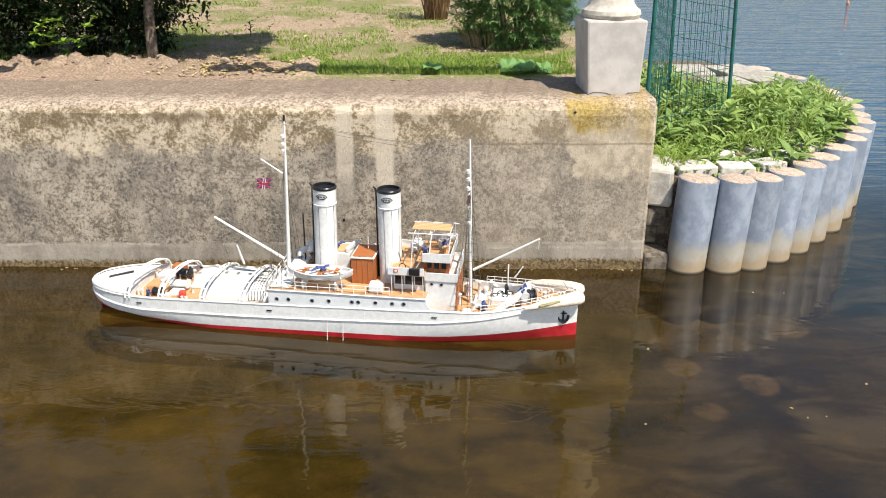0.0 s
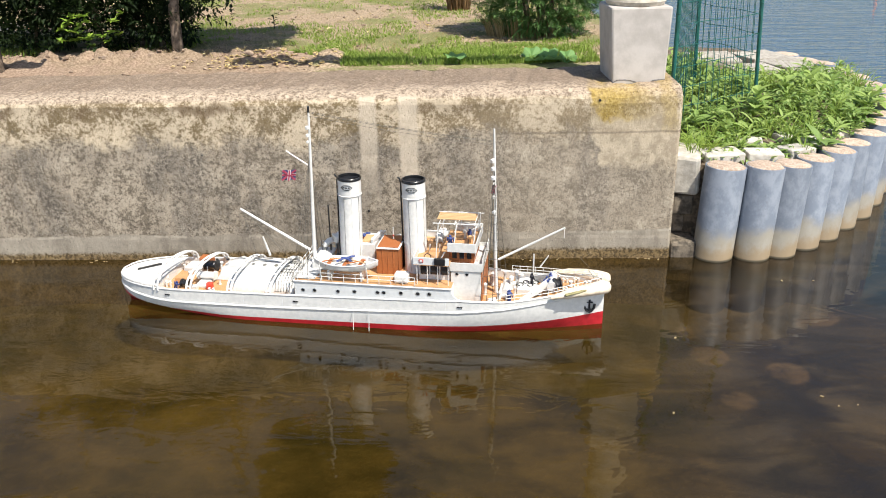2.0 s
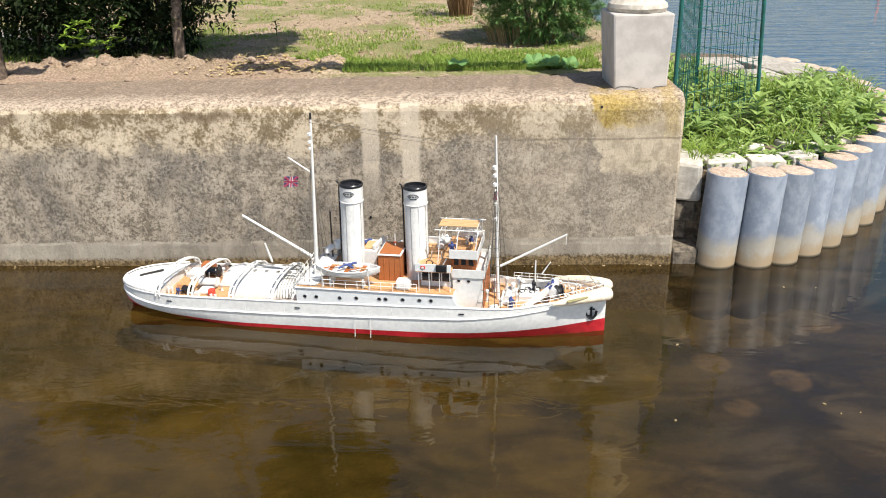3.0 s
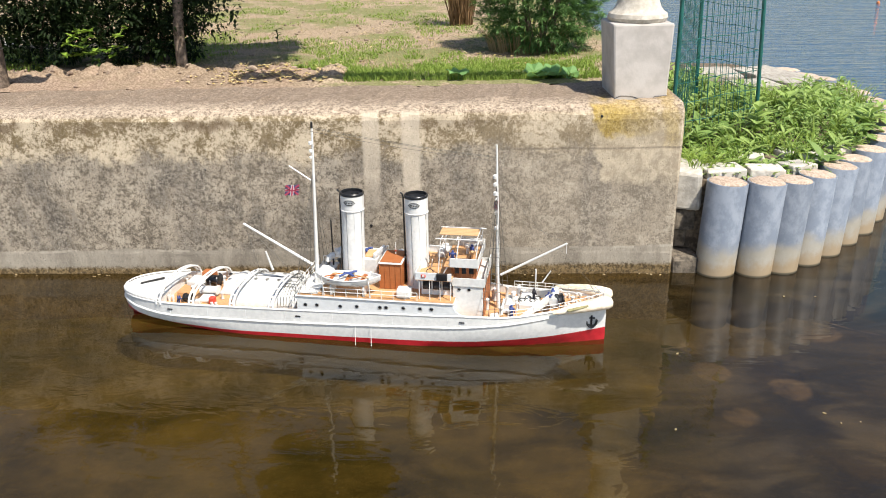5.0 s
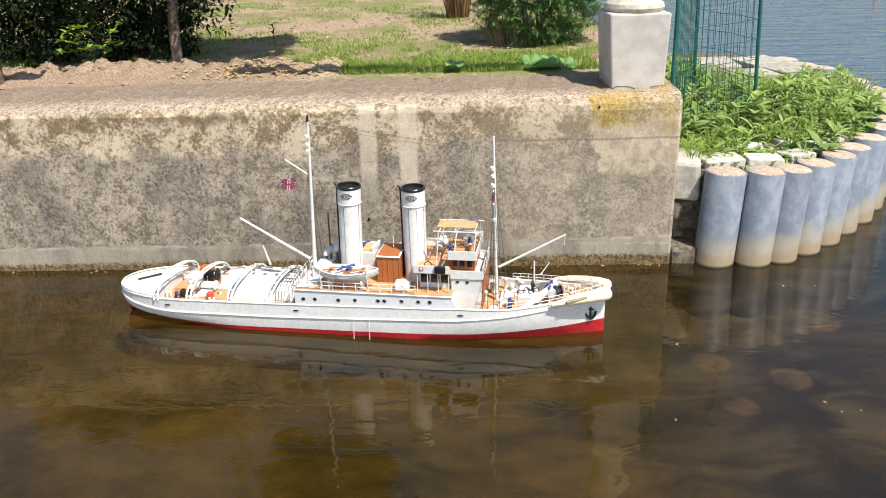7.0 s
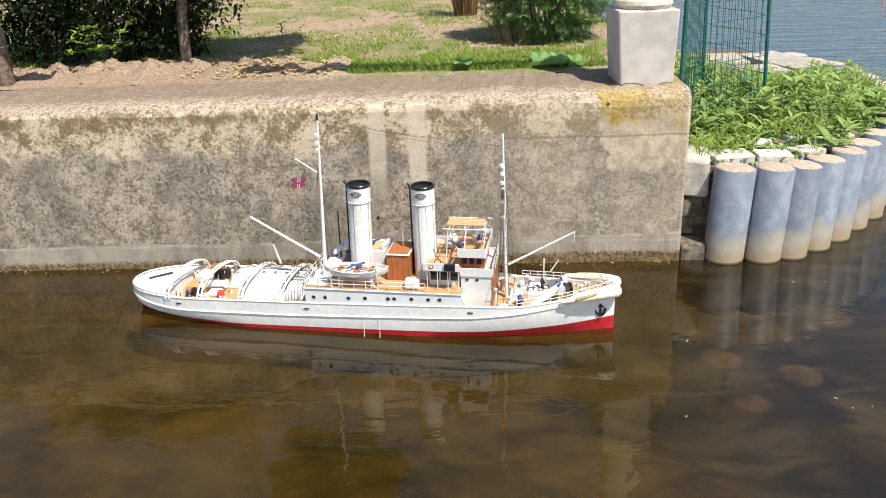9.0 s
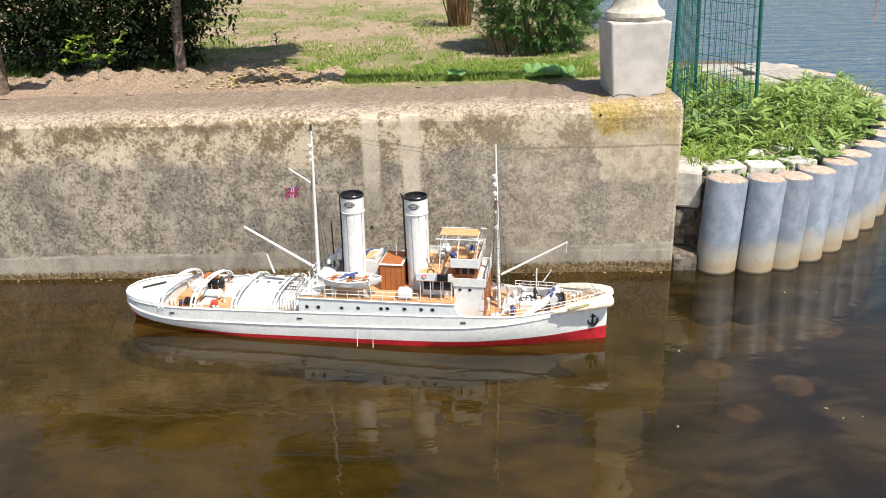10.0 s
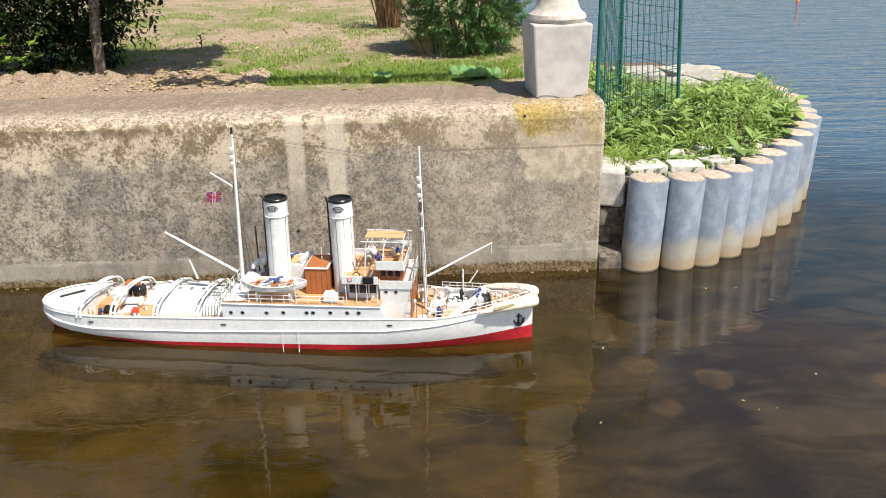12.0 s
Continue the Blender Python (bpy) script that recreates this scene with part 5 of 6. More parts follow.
def cowl(s, v, h, r):
    bm = bmesh.new()
    z0 = 0.187
    tube(bm, [(s, v, z0), (s, v, z0 + h * 0.60), (s, v - 0.001, z0 + h * 0.74), (s + 0.003, v + 0.002, z0 + h * 0.88), (s + 0.010, v + 0.010, z0 + h * 0.95), (s + 0.017, v + 0.016, z0 + h * 0.93)],
         lambda f: r * (0.55, 0.55, 0.75, 0.95, 1.0, 1.05)[int(f * 5 + 0.5)], 14)
    part("ventilator", bm, WHITE, SHIP, "white ventilator cowl", smooth=True)


cowl(-1.000, 0.055, 0.095, 0.019)
cowl(-1.040, 0.04, 0.075, 0.013)
cowl(-0.610, 0.065, 0.12, 0.020)
cowl(-0.785, 0.08, 0.08, 0.014)
cowl(-1.025, -0.03, 0.05, 0.012)
bm = bmesh.new()
rod(bm, (-1.035, 0.075, 0.187), (-1.035, 0.075, 0.40), 0.003, None, 8)
part("exhaust_pipe", bm, BLACK, SHIP, "thin black exhaust pipe")


# ---- ship: cabin and bridge ----
def panelled(name, c, size, mat, boards, label):
    """A house side of upright boards with proud posts."""
    ob = new(name)
    ob.parent = SHIP
    ob.matrix_basis = Matrix.Translation(c)
    bm = bmesh.new()
    box(bm, (0, 0, size[2] / 2), size, 0.002)
    part("body", bm, mat, ob, label)
    for k in range(boards + 1):
        for sv in (-1, 1):
            bm = bmesh.new()
            box(bm, (-size[0] / 2 + size[0] * k / boards, sv * size[1] / 2, size[2] / 2), (0.003, 0.003, size[2]), 0.0006)
            part("batten", bm, mat, ob)
    return ob


cabin = panelled("engine_casing", (-0.774, 0, 0.187), (0.080, 0.092, 0.104), MAHOGANY, 4, "varnished brown wood casing")
bm = bmesh.new()
box(bm, (0, 0, 0.107), (0.087, 0.099, 0.006), 0.002)
part("roof_rim", bm, WHITE, cabin, "white roof edge")
bm = bmesh.new()
box(bm, (0, 0, 0.1115), (0.076, 0.088, 0.004), 0.0015)
part("roof", bm, MAHOGANY, cabin, "brown wood roof")
bm = bmesh.new()
rod(bm, (0.006, 0.01, 0.118), (0.006, 0.01, 0.165), 0.0018, None, 8)
part("signal_post", bm, WHITE, cabin)
bm = bmesh.new()
rod(bm, (0.006, 0.01, 0.128), (0.006, 0.01, 0.134), 0.0026, None, 8)
part("red_band", bm, SCARLET, cabin, "red band")
rounded_box("skylight_house", (-0.862, 0.03, 0.235), (0.055, 0.07, 0.10), WHITE)
rounded_box("skylight_lid", (-0.838, 0.035, 0.296), (0.012, 0.075, 0.020), WHITE, turn=-12)
rounded_box("skylight_slat", (-0.868, 0.03, 0.289), (0.034, 0.050, 0.006), PINE, 0.001, "pale wood slats")
rounded_box("deck_locker", (-0.712, -0.088, 0.205), (0.052, 0.034, 0.036), WHITE, 0.006, "white canvas-covered locker")
rounded_box("companionway", (-1.035, 0.0, 0.205), (0.060, 0.085, 0.040), WHITE, 0.006)
rounded_box("boat_deck_plate", (-1.062, 0.0, 0.190), (0.070, 0.215, 0.004), WHITE, 0.001)
for k_r in range(7):
    bm = bmesh.new()
    rod(bm, (-1.10, -0.105 + 0.035 * k_r, 0.187), (-1.106, -0.105 + 0.035 * k_r, 0.224), 0.0014, None, 6)
    part("stanchion", bm, WHITE, SHIP)
for z_r in (0.206, 0.224):
    bm = bmesh.new()
    rod(bm, (-1.104, -0.108, z_r), (-1.104, 0.108, z_r), 0.0013, None, 6)
    part("rail", bm, WHITE, SHIP)
for v_l in (-0.05, 0.04):
    bm = bmesh.new()
    for d_l in (-0.012, 0.012):
        rod(bm, (-1.135, v_l + d_l, 0.10), (-1.098, v_l + d_l, 0.215), 0.0014, None, 6)
    for k_l in range(7):
        f_l = (k_l + 0.5) / 7
        rod(bm, (-1.135 + 0.037 * f_l, v_l - 0.012, 0.10 + 0.115 * f_l), (-1.135 + 0.037 * f_l, v_l + 0.012, 0.10 + 0.115 * f_l), 0.0012, None, 5)
    part("ladder", bm, WHITE, SHIP)
for v_s in (-1, 1):
    # sweep of the side plate down to the bulwark
    bm = bmesh.new()
    arc = [(-0.531 + 0.05 * (1 - math.cos(a)), 0.183 - 0.046 * math.sin(a)) for a in (k * math.pi / 16 for k in range(9))]
    cols_s = [(s, [(beam(s) - 0.0015, sheer(s) - 0.02), (beam(s) - 0.0015, z)]) for s, z in arc]
    skin(bm, cols_s, 0, 1, v_s)
    skin(bm, [(s, [(p[0][0] - 0.004, p[0][1]), (p[1][0] - 0.004, p[1][1])]) for s, p in cols_s], 0, 1, v_s)
    skin(bm, [(s, [p[1], (p[1][0] - 0.004, p[1][1])]) for s, p in cols_s], 0, 1, v_s)
    bmesh.ops.remove_doubles(bm, verts=bm.verts, dist=1e-5)
    part("side_sweep", bm, GREY, SHIP, "curved end of the side plating")
for s_f in (-1.60, -1.10, -0.50):
    bm = bmesh.new()
    box(bm, (s_f, -beam(s_f) - 0.001, sheer(s_f) - 0.022), (0.020, 0.003, 0.005), 0.001)
    part("freeing_port", bm, BLACK, SHIP, "dark freeing port slot")
rounded_box("deck_locker", (-0.74, 0.085, 0.203), (0.05, 0.03, 0.032), WHITE, 0.006)


def bridge():
    ob = new("bridge")
    ob.parent = SHIP
    # lower house with dark windows
    rounded_box("lower_house", (-0.600, 0, 0.226), (0.112, 0.13, 0.080), GREY, 0.002, parent=ob)
    for sv in (-1, 1):
        for k in range(3):
            rounded_box("window", (-0.635 + 0.036 * k, sv * 0.0655, 0.234), (0.031, 0.003, 0.050), GLASS_DARK, 0.001, "dark window", parent=ob)
        for k in range(4):
            bm = bmesh.new()
            rod(bm, (-0.655 + 0.037 * k, sv * 0.098, 0.187), (-0.655 + 0.037 * k, sv * 0.098, 0.267), 0.0016, None, 6)
            part("pillar", bm, WHITE, ob)
    # wing platform
    rounded_box("wing_platform", (-0.603, 0, 0.268), (0.128, 0.205, 0.004), TEAK, 0.001, "orange wood platform", parent=ob)
    for sv in (-1, 1):
        rounded_box("wing_screen", (-0.603, sv * 0.101, 0.283), (0.128, 0.003, 0.030), GREY, 0.001, parent=ob)
    rounded_box("wing_screen", (-0.666, 0, 0.283), (0.003, 0.205, 0.030), GREY, 0.001, parent=ob)
    rounded_box("name_plate", (-0.638, -0.1030, 0.285), (0.016, 0.002, 0.012), SCARLET, 0.0005, "red and white plate", parent=ob)
    rounded_box("plate_field", (-0.638, -0.1045, 0.285), (0.009, 0.001, 0.007), WHITE, 0.0002, parent=ob)
    rounded_box("side_lamp_box", (-0.572, -0.1040, 0.285), (0.038, 0.010, 0.026), BLACK, 0.001, "black side lamp box", parent=ob)
    # wheelhouse
    house = panelled("wheelhouse", (-0.503, 0, 0.187), (0.086, 0.112, 0.125), MAHOGANY, 5, "varnished brown wood wheelhouse")
    house.parent = ob
    for sv in (-1, 1):
        for k in range(3):
            rounded_box("wheelhouse_window", (-0.503 + 0.026 * (k - 1), sv * 0.0575, 0.288), (0.017, 0.002, 0.026), GLASS_DARK, 0.0008, "dark window", parent=ob)
    for k in range(4):
        rounded_box("wheelhouse_window", (-0.4592, -0.036 + 0.024 * k, 0.288), (0.002, 0.017, 0.026), GLASS_DARK, 0.0008, "dark window", parent=ob)
    # flying bridge
    rounded_box("bridge_deck", (-0.510, 0, 0.314), (0.122, 0.158, 0.004), TEAK, 0.001, "orange wood deck", parent=ob)
    for sv in (-1, 1):
        rounded_box("bridge_screen", (-0.500, sv * 0.078, 0.330), (0.100, 0.003, 0.036), WHITE, 0.001, parent=ob)
    rounded_box("bridge_screen", (-0.450, 0, 0.330), (0.003, 0.158, 0.036), WHITE, 0.001, parent=ob)
    # awning
    for s, v in ((-0.596, -0.06), (-0.596, 0.06), (-0.53, -0.07), (-0.53, 0.07), (-0.462, -0.07), (-0.462, 0.07)):
        bm = bmesh.new()
        rod(bm, (s, v, 0.26 if s < -0.55 else 0.316), (s + 0.008, v * 0.75, 0.407), 0.0019, None, 6)
        part("awning_post", bm, WHITE, ob)
    for v in (-0.046, 0.046):
        bm = bmesh.new()
        rod(bm, (-0.606, v, 0.407), (-0.440, v, 0.407), 0.0020, None, 6)
        part("awning_beam", bm, WHITE, ob)
    for s in (-0.585, -0.53, -0.46):
        for z in (0.407, 0.375):
            bm = bmesh.new()
            rod(bm, (s, -0.052, z), (s, 0.052, z), 0.0016, None, 6)
            part("awning_beam", bm, WHITE, ob)
    for k in range(5):
        bm = bmesh.new()
        box(bm, (-0.528, -0.020 + 0.0105 * k, 0.413), (0.138, 0.0080, 0.004), 0.001)
        part("awning_slat", bm, PINE, ob, "pale wood slat")
    # gear on the bridge
    for s, v, h in ((-0.535, -0.03, 0.03), (-0.505, 0.02, 0.036), (-0.48, -0.02, 0.03), (-0.48, 0.04, 0.028)):
        bm = bmesh.new()
        lathe(bm, [(0.005, 0), (0.004, h * 0.6), (0.008, h * 0.7), (0.008, h), (0.004, h + 0.003)], (s, v, 0.316), 10)
        part("binnacle", bm, PINE if v < 0 else WHITE, ob, "small bridge instrument")
    bm = bmesh.new()
    tube(bm, [(-0.625 + 0.012 * math.cos(a), -0.06, 0.278 + 0.012 * math.sin(a)) for a in (k * 0.5236 for k in range(13))], 0.0016, 6)
    part("steering_wheel", bm, BLACK, ob)
    for k in range(4):
        bm = bmesh.new()
        rod(bm, (-0.65 + 0.018 * k, 0.02 - 0.03 * (k % 2), 0.259), (-0.645 + 0.018 * k, 0.02 - 0.03 * (k % 2), 0.30), 0.002, None, 6)
        part("telegraph", bm, WHITE if k % 2 else BLACK, ob)
    bm = bmesh.new()
    for v in (-0.045, -0.075):
        rod(bm, (-0.585, v, 0.258), (-0.548, v, 0.330), 0.0014, None, 6)
    for k in range(6):
        f = (k + 0.5) / 6
        rod(bm, (-0.585 + 0.037 * f, -0.045, 0.258 + 0.072 * f), (-0.585 + 0.037 * f, -0.075, 0.258 + 0.072 * f), 0.0012, None, 5)
    part("ladder", bm, WHITE, ob)


bridge()


def fore_house():
    ob = new("fore_house")
    ob.parent = SHIP
    rounded_box("house_wall", (-0.486, 0, 0.180), (0.108, 0.150, 0.150), WHITE, 0.002, parent=ob)
    rounded_box("house_screen", (-0.484, -0.077, 0.252), (0.116, 0.003, 0.034), WHITE, 0.001, parent=ob)
    rounded_box("house_screen", (-0.484, 0.077, 0.252), (0.116, 0.003, 0.034), WHITE, 0.001, parent=ob)
    rounded_box("house_screen", (-0.427, 0, 0.262), (0.003, 0.156, 0.05), WHITE, 0.001, parent=ob)
    for k in range(6):
        rounded_box("house_board", (-0.4305, -0.062 + 0.0248 * k, 0.172), (0.004, 0.023, 0.125), MAHOGANY, 0.001, "brown wood board", parent=ob)


fore_house()
for s_p in (-0.517, -0.482):
    porthole(s_p, -0.0752, 0.222, -1, 0.0055)


# ---- ship: fore deck ----
def foredeck():
    # slanting side plates of the forecastle
    for sv in (-1, 1):
        bm = bmesh.new()
        pts = [(-0.338, sv * 0.100, 0.106), (-0.200, sv * 0.012, 0.186), (-0.196, sv * 0.012, 0.146), (-0.262, sv * 0.055, 0.124)]
        a = [bm.verts.new(p) for p in pts]
        b = [bm.verts.new((p[0], p[1] + 0.003 * sv, p[2])) for p in pts]
        bm.faces.new(a), bm.faces.new(b[::-1])
        for i in range(4):
            bm.faces.new((a[i], a[(i + 1) % 4], b[(i + 1) % 4], b[i]))
        part("breakwater", bm, WHITE, SHIP, "white slanting breakwater plate")
    bm = bmesh.new()
    ss = [s for s in STATIONS if s > -0.23]
    skin(bm, [(s, [(-max(beam(s) - 0.006, 0.001), sheer(s) - 0.008), (max(beam(s) - 0.006, 0.001), sheer(s) - 0.008)]) for s in ss], 0, 1, 1)
    part("forecastle_deck", bm, TEAK, SHIP, "orange-brown planked forecastle")
    rounded_box("cargo_hatch", (-0.275, 0.03, 0.117), (0.075, 0.085, 0.030), WHITE, 0.003)
    rounded_box("hatch_cover", (-0.275, 0.03, 0.134), (0.068, 0.076, 0.006), WHITE, 0.003)
    for k in range(4):
        bm = bmesh.new()
        c = (-0.30 + 0.018 * k, 0.01 + 0.018 * (k % 2), 0.139)
        tube(bm, [(c[0] + 0.010 * math.cos(a), c[1] + 0.010 * math.sin(a), c[2]) for a in (i * 0.5236 for i in range(13))], 0.0016, 5)
        part("rope_coil", bm, BLACK, SHIP, "black coiled rope")
    drum("windlass", (-0.185, -0.035, 0.166), (-0.185, 0.035, 0.166), 0.014, WHITE, "white anchor windlass")
    drum("hose_reel", (-0.172, -0.028, 0.172), (-0.160, -0.022, 0.172), 0.017, BLACK, "black hose reel")
    drum("winch_drum", (-0.35, -0.03, 0.125), (-0.35, 0.03, 0.125), 0.013, WHITE, "white cargo winch drum")
    rounded_box("winch_frame", (-0.355, 0, 0.115), (0.04, 0.08, 0.014), WHITE)
    for p in ((-0.335, 0.02, 0.11), (-0.32, 0.06, 0.11), (-0.405, 0.04, 0.11)):
        bm = bmesh.new()
        lathe(bm, [(0.008, 0), (0.006, 0.01), (0.006, 0.035), (0.009, 0.04), (0.009, 0.052), (0.004, 0.056)], p, 12)
        part("ventilator", bm, WHITE, SHIP)
    for k, (s, v) in enumerate(((-0.14, -0.03), (-0.14, 0.03), (-0.10, -0.02), (-0.10, 0.025), (-0.06, 0.0), (-0.22, 0.06))):
        bm = bmesh.new()
        z = sheer(s) - 0.008
        for ds in (-0.007, 0.007):
            rod(bm, (s + ds, v, z), (s + ds, v, z + 0.018), 0.0035, 0.0042, 8)
        rod(bm, (s - 0.012, v, z + 0.012), (s + 0.012, v, z + 0.012), 0.0018, None, 6)
        part("bollard", bm, WHITE, SHIP)
    rounded_box("timber_stack", (-0.455, -0.097, 0.112), (0.085, 0.014, 0.010), PINE, 0.002, "pale wood spars", turn=-6)
    rounded_box("timber_stack", (-0.39, -0.075, 0.112), (0.03, 0.04, 0.014), WHITE, 0.002, turn=20)
    bm = bmesh.new()
    rod(bm, (-0.26, 0.085, 0.13), (-0.26, 0.085, 0.225), 0.0028, None, 8)
    part("samson_post", bm, WHITE, SHIP)
    bm = bmesh.new()
    rod(bm, (-0.235, 0.085, 0.17), (-0.205, 0.085, 0.222), 0.003, 0.002, 8)
    part("small_davit", bm, WHITE, SHIP)
    bm = bmesh.new()
    rod(bm, (-0.03, 0.012, 0.168), (-0.060, 0.012, 0.215), 0.0014, None, 6)
    part("jackstaff", bm, STEEL, SHIP)


foredeck()


def deck_fittings():
    """Small white vents, lockers and pins crowded round the foremast and on the after deck."""
    random.seed(63)
    for s, v, z, h in ((-0.425, -0.02, 0.106, 0.050), (-0.415, 0.055, 0.106, 0.042), (-0.372, -0.045, 0.106, 0.034), (-0.365, 0.075, 0.106, 0.048), (-0.318, -0.012, 0.106, 0.038),
                       (-0.305, 0.085, 0.106, 0.030), (-0.240, 0.070, 0.118, 0.034), (-0.225, 0.045, 0.140, 0.024), (-0.165, 0.050, 0.146, 0.020), (-0.120, 0.000, 0.150, 0.022),
                       (-1.545, 0.020, 0.088, 0.040), (-1.490, 0.075, 0.090, 0.036), (-1.440, -0.030, 0.090, 0.030), (-1.575, 0.000, 0.088, 0.034)):
        bm = bmesh.new()
        r = random.uniform(0.0040, 0.0075)
        lathe(bm, [(r * 1.3, 0), (r, h * 0.12), (r * 0.9, h * 0.65), (r * 1.35, h * 0.74), (r * 1.35, h * 0.92), (r * 0.6, h)], (s, v, z), 10, 1.0, 0.76)
        part("deck_vent", bm, WHITE, SHIP, smooth=True)
    for s, v, z, sx, sv in ((-0.395, -0.085, 0.112, 0.024, 0.018), (-0.335, 0.040, 0.116, 0.030, 0.022), (-0.445, -0.060, 0.112, 0.022, 0.016), (-1.520, -0.070, 0.096, 0.026, 0.018)):
        rounded_box("deck_chest", (s, v, z), (sx, sv, 0.020), WHITE, 0.002, "white deck chest", turn=random.uniform(-15, 15))
    for s, v in ((-0.360, -0.060), (-0.290, 0.000), (-0.205, -0.045)):
        bm = bmesh.new()
        tube(bm, [(s + (0.013 - 0.0006 * k) * math.cos(k * 0.55), v + 0.76 * (0.013 - 0.0006 * k) * math.sin(k * 0.55), sheer(s) - 0.022 + 0.0003 * k) for k in range(22)], 0.0012, 5)
        part("rope_coil", bm, PINE, SHIP, "pale coiled rope")


deck_fittings()


def fenders():
    for sv in (-1, 1):
        bm = bmesh.new()
        pts = [(-0.185, sv * 0.086, 0.152), (-0.13, sv * 0.072, 0.161), (-0.07, sv * 0.053, 0.168), (-0.02, sv * 0.036, 0.171), (0.006, sv * 0.027, 0.172), (0.016, sv * 0.024, 0.172), (0.020, sv * 0.022, 0.172)]
        tube(bm, pts, lambda f: (0.006, 0.015, 0.021, 0.0235, 0.022, 0.016, 0.005)[min(6, int(f * 6 + 0.5))], 16)
        part("bow_fender", bm, CREAM, SHIP, "cream padded bow fender", smooth=True)
    bm = bmesh.new()
    box(bm, (-0.100, -0.078, 0.173), (0.078, 0.010, 0.010), 0.004, pose(0, 0, 0, 30, -7, 19), 2)
    part("hawse_slot", bm, simple("olive_canvas", (0.20, 0.18, 0.08), (0.30, 0.27, 0.13), 60, 0.8), SHIP, "olive canvas strip")


fenders()


def anchor():
    for sv in (-1, 1):
        s = -0.050
        v = sv * (beam_low(s) + (beam(s) - beam_low(s)) * 0.6 + 0.006)
        bm = bmesh.new()
        rod(bm, (s, v, 0.116), (s, v, 0.072), 0.0038, None, 8)
        tube(bm, [(s - 0.018, v, 0.098), (s - 0.016, v, 0.082), (s - 0.008, v, 0.070), (s, v, 0.066), (s + 0.008, v, 0.070), (s + 0.016, v, 0.082), (s + 0.018, v, 0.098)], 0.0048, 8)
        rod(bm, (s - 0.012, v, 0.106), (s + 0.012, v, 0.106), 0.003, None, 8)
        box(bm, (s, v, 0.073), (0.016, 0.007, 0.010), 0.002)
        for ds in (-0.017, 0.017):
            box(bm, (s + ds, v, 0.092), (0.006, 0.006, 0.010), 0.002)
        part("anchor", bm, BLACK, SHIP, "black stockless anchor")


anchor()


# ---- ship: rigging and flags ----
def line(name, pts, r=0.0008, mat=None, parent=None):
    bm = bmesh.new()
    tube(bm, pts, r, 4)
    return part(name, bm, mat or ROPE, parent or SHIP)


def sag(a, b, d, n=8):
    a, b = Vector(a), Vector(b)
    return [a.lerp(b, k / n) - Vector((0, 0, 4 * d * (k / n) * (1 - k / n))) for k in range(n + 1)]


for dv, dz in ((-0.02, 0.0), (0.0, 0.004), (0.02, 0.0)):
    line("aerial_wire", sag((-1.050, dv, 0.795 + dz), (-0.400, dv, 0.705 + dz), 0.008), 0.0008)
for v in (-0.105, 0.105):
    for k in range(4):
        line("shroud", [(-0.43 + 0.022 * k, v, 0.13), (-0.397, v * 0.05, 0.60)], 0.0011)
        line("shroud", [(-1.12 + 0.020 * k, v, 0.14), (-1.060, v * 0.05, 0.62)], 0.0009)
    for k in range(13):
        f = (k + 1) / 15
        line("ratline", [(-0.43 + 0.033 * f, v * (1 - 0.95 * f), 0.13 + 0.47 * f), (-0.364 - 0.033 * f, v * (1 - 0.95 * f), 0.13 + 0.47 * f)], 0.0008)
line("topping_lift", sag((-1.342, 0, 0.406), (-1.058, 0, 0.56), 0.004), 0.0006)
line("boom_tackle", [(-1.335, 0, 0.40), (-1.30, 0.01, 0.20)], 0.0007)
line("boom_tackle", [(-1.33, 0, 0.40), (-1.14, -0.02, 0.20)], 0.0007)
line("topping_lift", sag((-0.148, 0, 0.387), (-0.394, 0, 0.52), 0.004), 0.0006)
line("boom_tackle", [(-0.150, 0, 0.383), (-0.15, 0.0, 0.345)], 0.0012, WHITE)
line("forestay", sag((-0.398, 0, 0.62), (-0.02, 0, 0.19), 0.004), 0.0005)
line("halyard", sag((-0.68, 0.03, 0.49), (-0.56, 0.0, 0.43), 0.002), 0.0005)
spar("gaff", (-1.062, 0, 0.592), (-1.146, 0, 0.650), 0.0030, 0.0022)
spar("deck_jib", (-1.275, 0.06, 0.175), (-1.292, 0.05, 0.262), 0.0045, 0.003)
spar("crosstree", (-0.397, -0.03, 0.56), (-0.397, 0.03, 0.56), 0.002, 0.002)
for (s_k, z_k, r_k) in ((-1.053, 0.745, 0.007), (-1.054, 0.715, 0.006), (-1.055, 0.690, 0.005), (-0.399, 0.640, 0.008), (-0.398, 0.610, 0.007), (-0.397, 0.575, 0.008), (-0.394, 0.50, 0.006), (-0.392, 0.44, 0.007)):
    bm = bmesh.new()
    lathe(bm, [(r_k * 0.5, -r_k), (r_k, -r_k * 0.6), (r_k, r_k * 0.6), (r_k * 0.5, r_k)], (s_k - 0.004, -0.008, z_k), 10)
    part("mast_lamp", bm, WHITE, SHIP)
bm = bmesh.new()
rod(bm, (-1.052, 0, 0.80), (-1.051, 0, 0.824), 0.0044, 0.004, 8)
part("truck", bm, BLACK, SHIP)


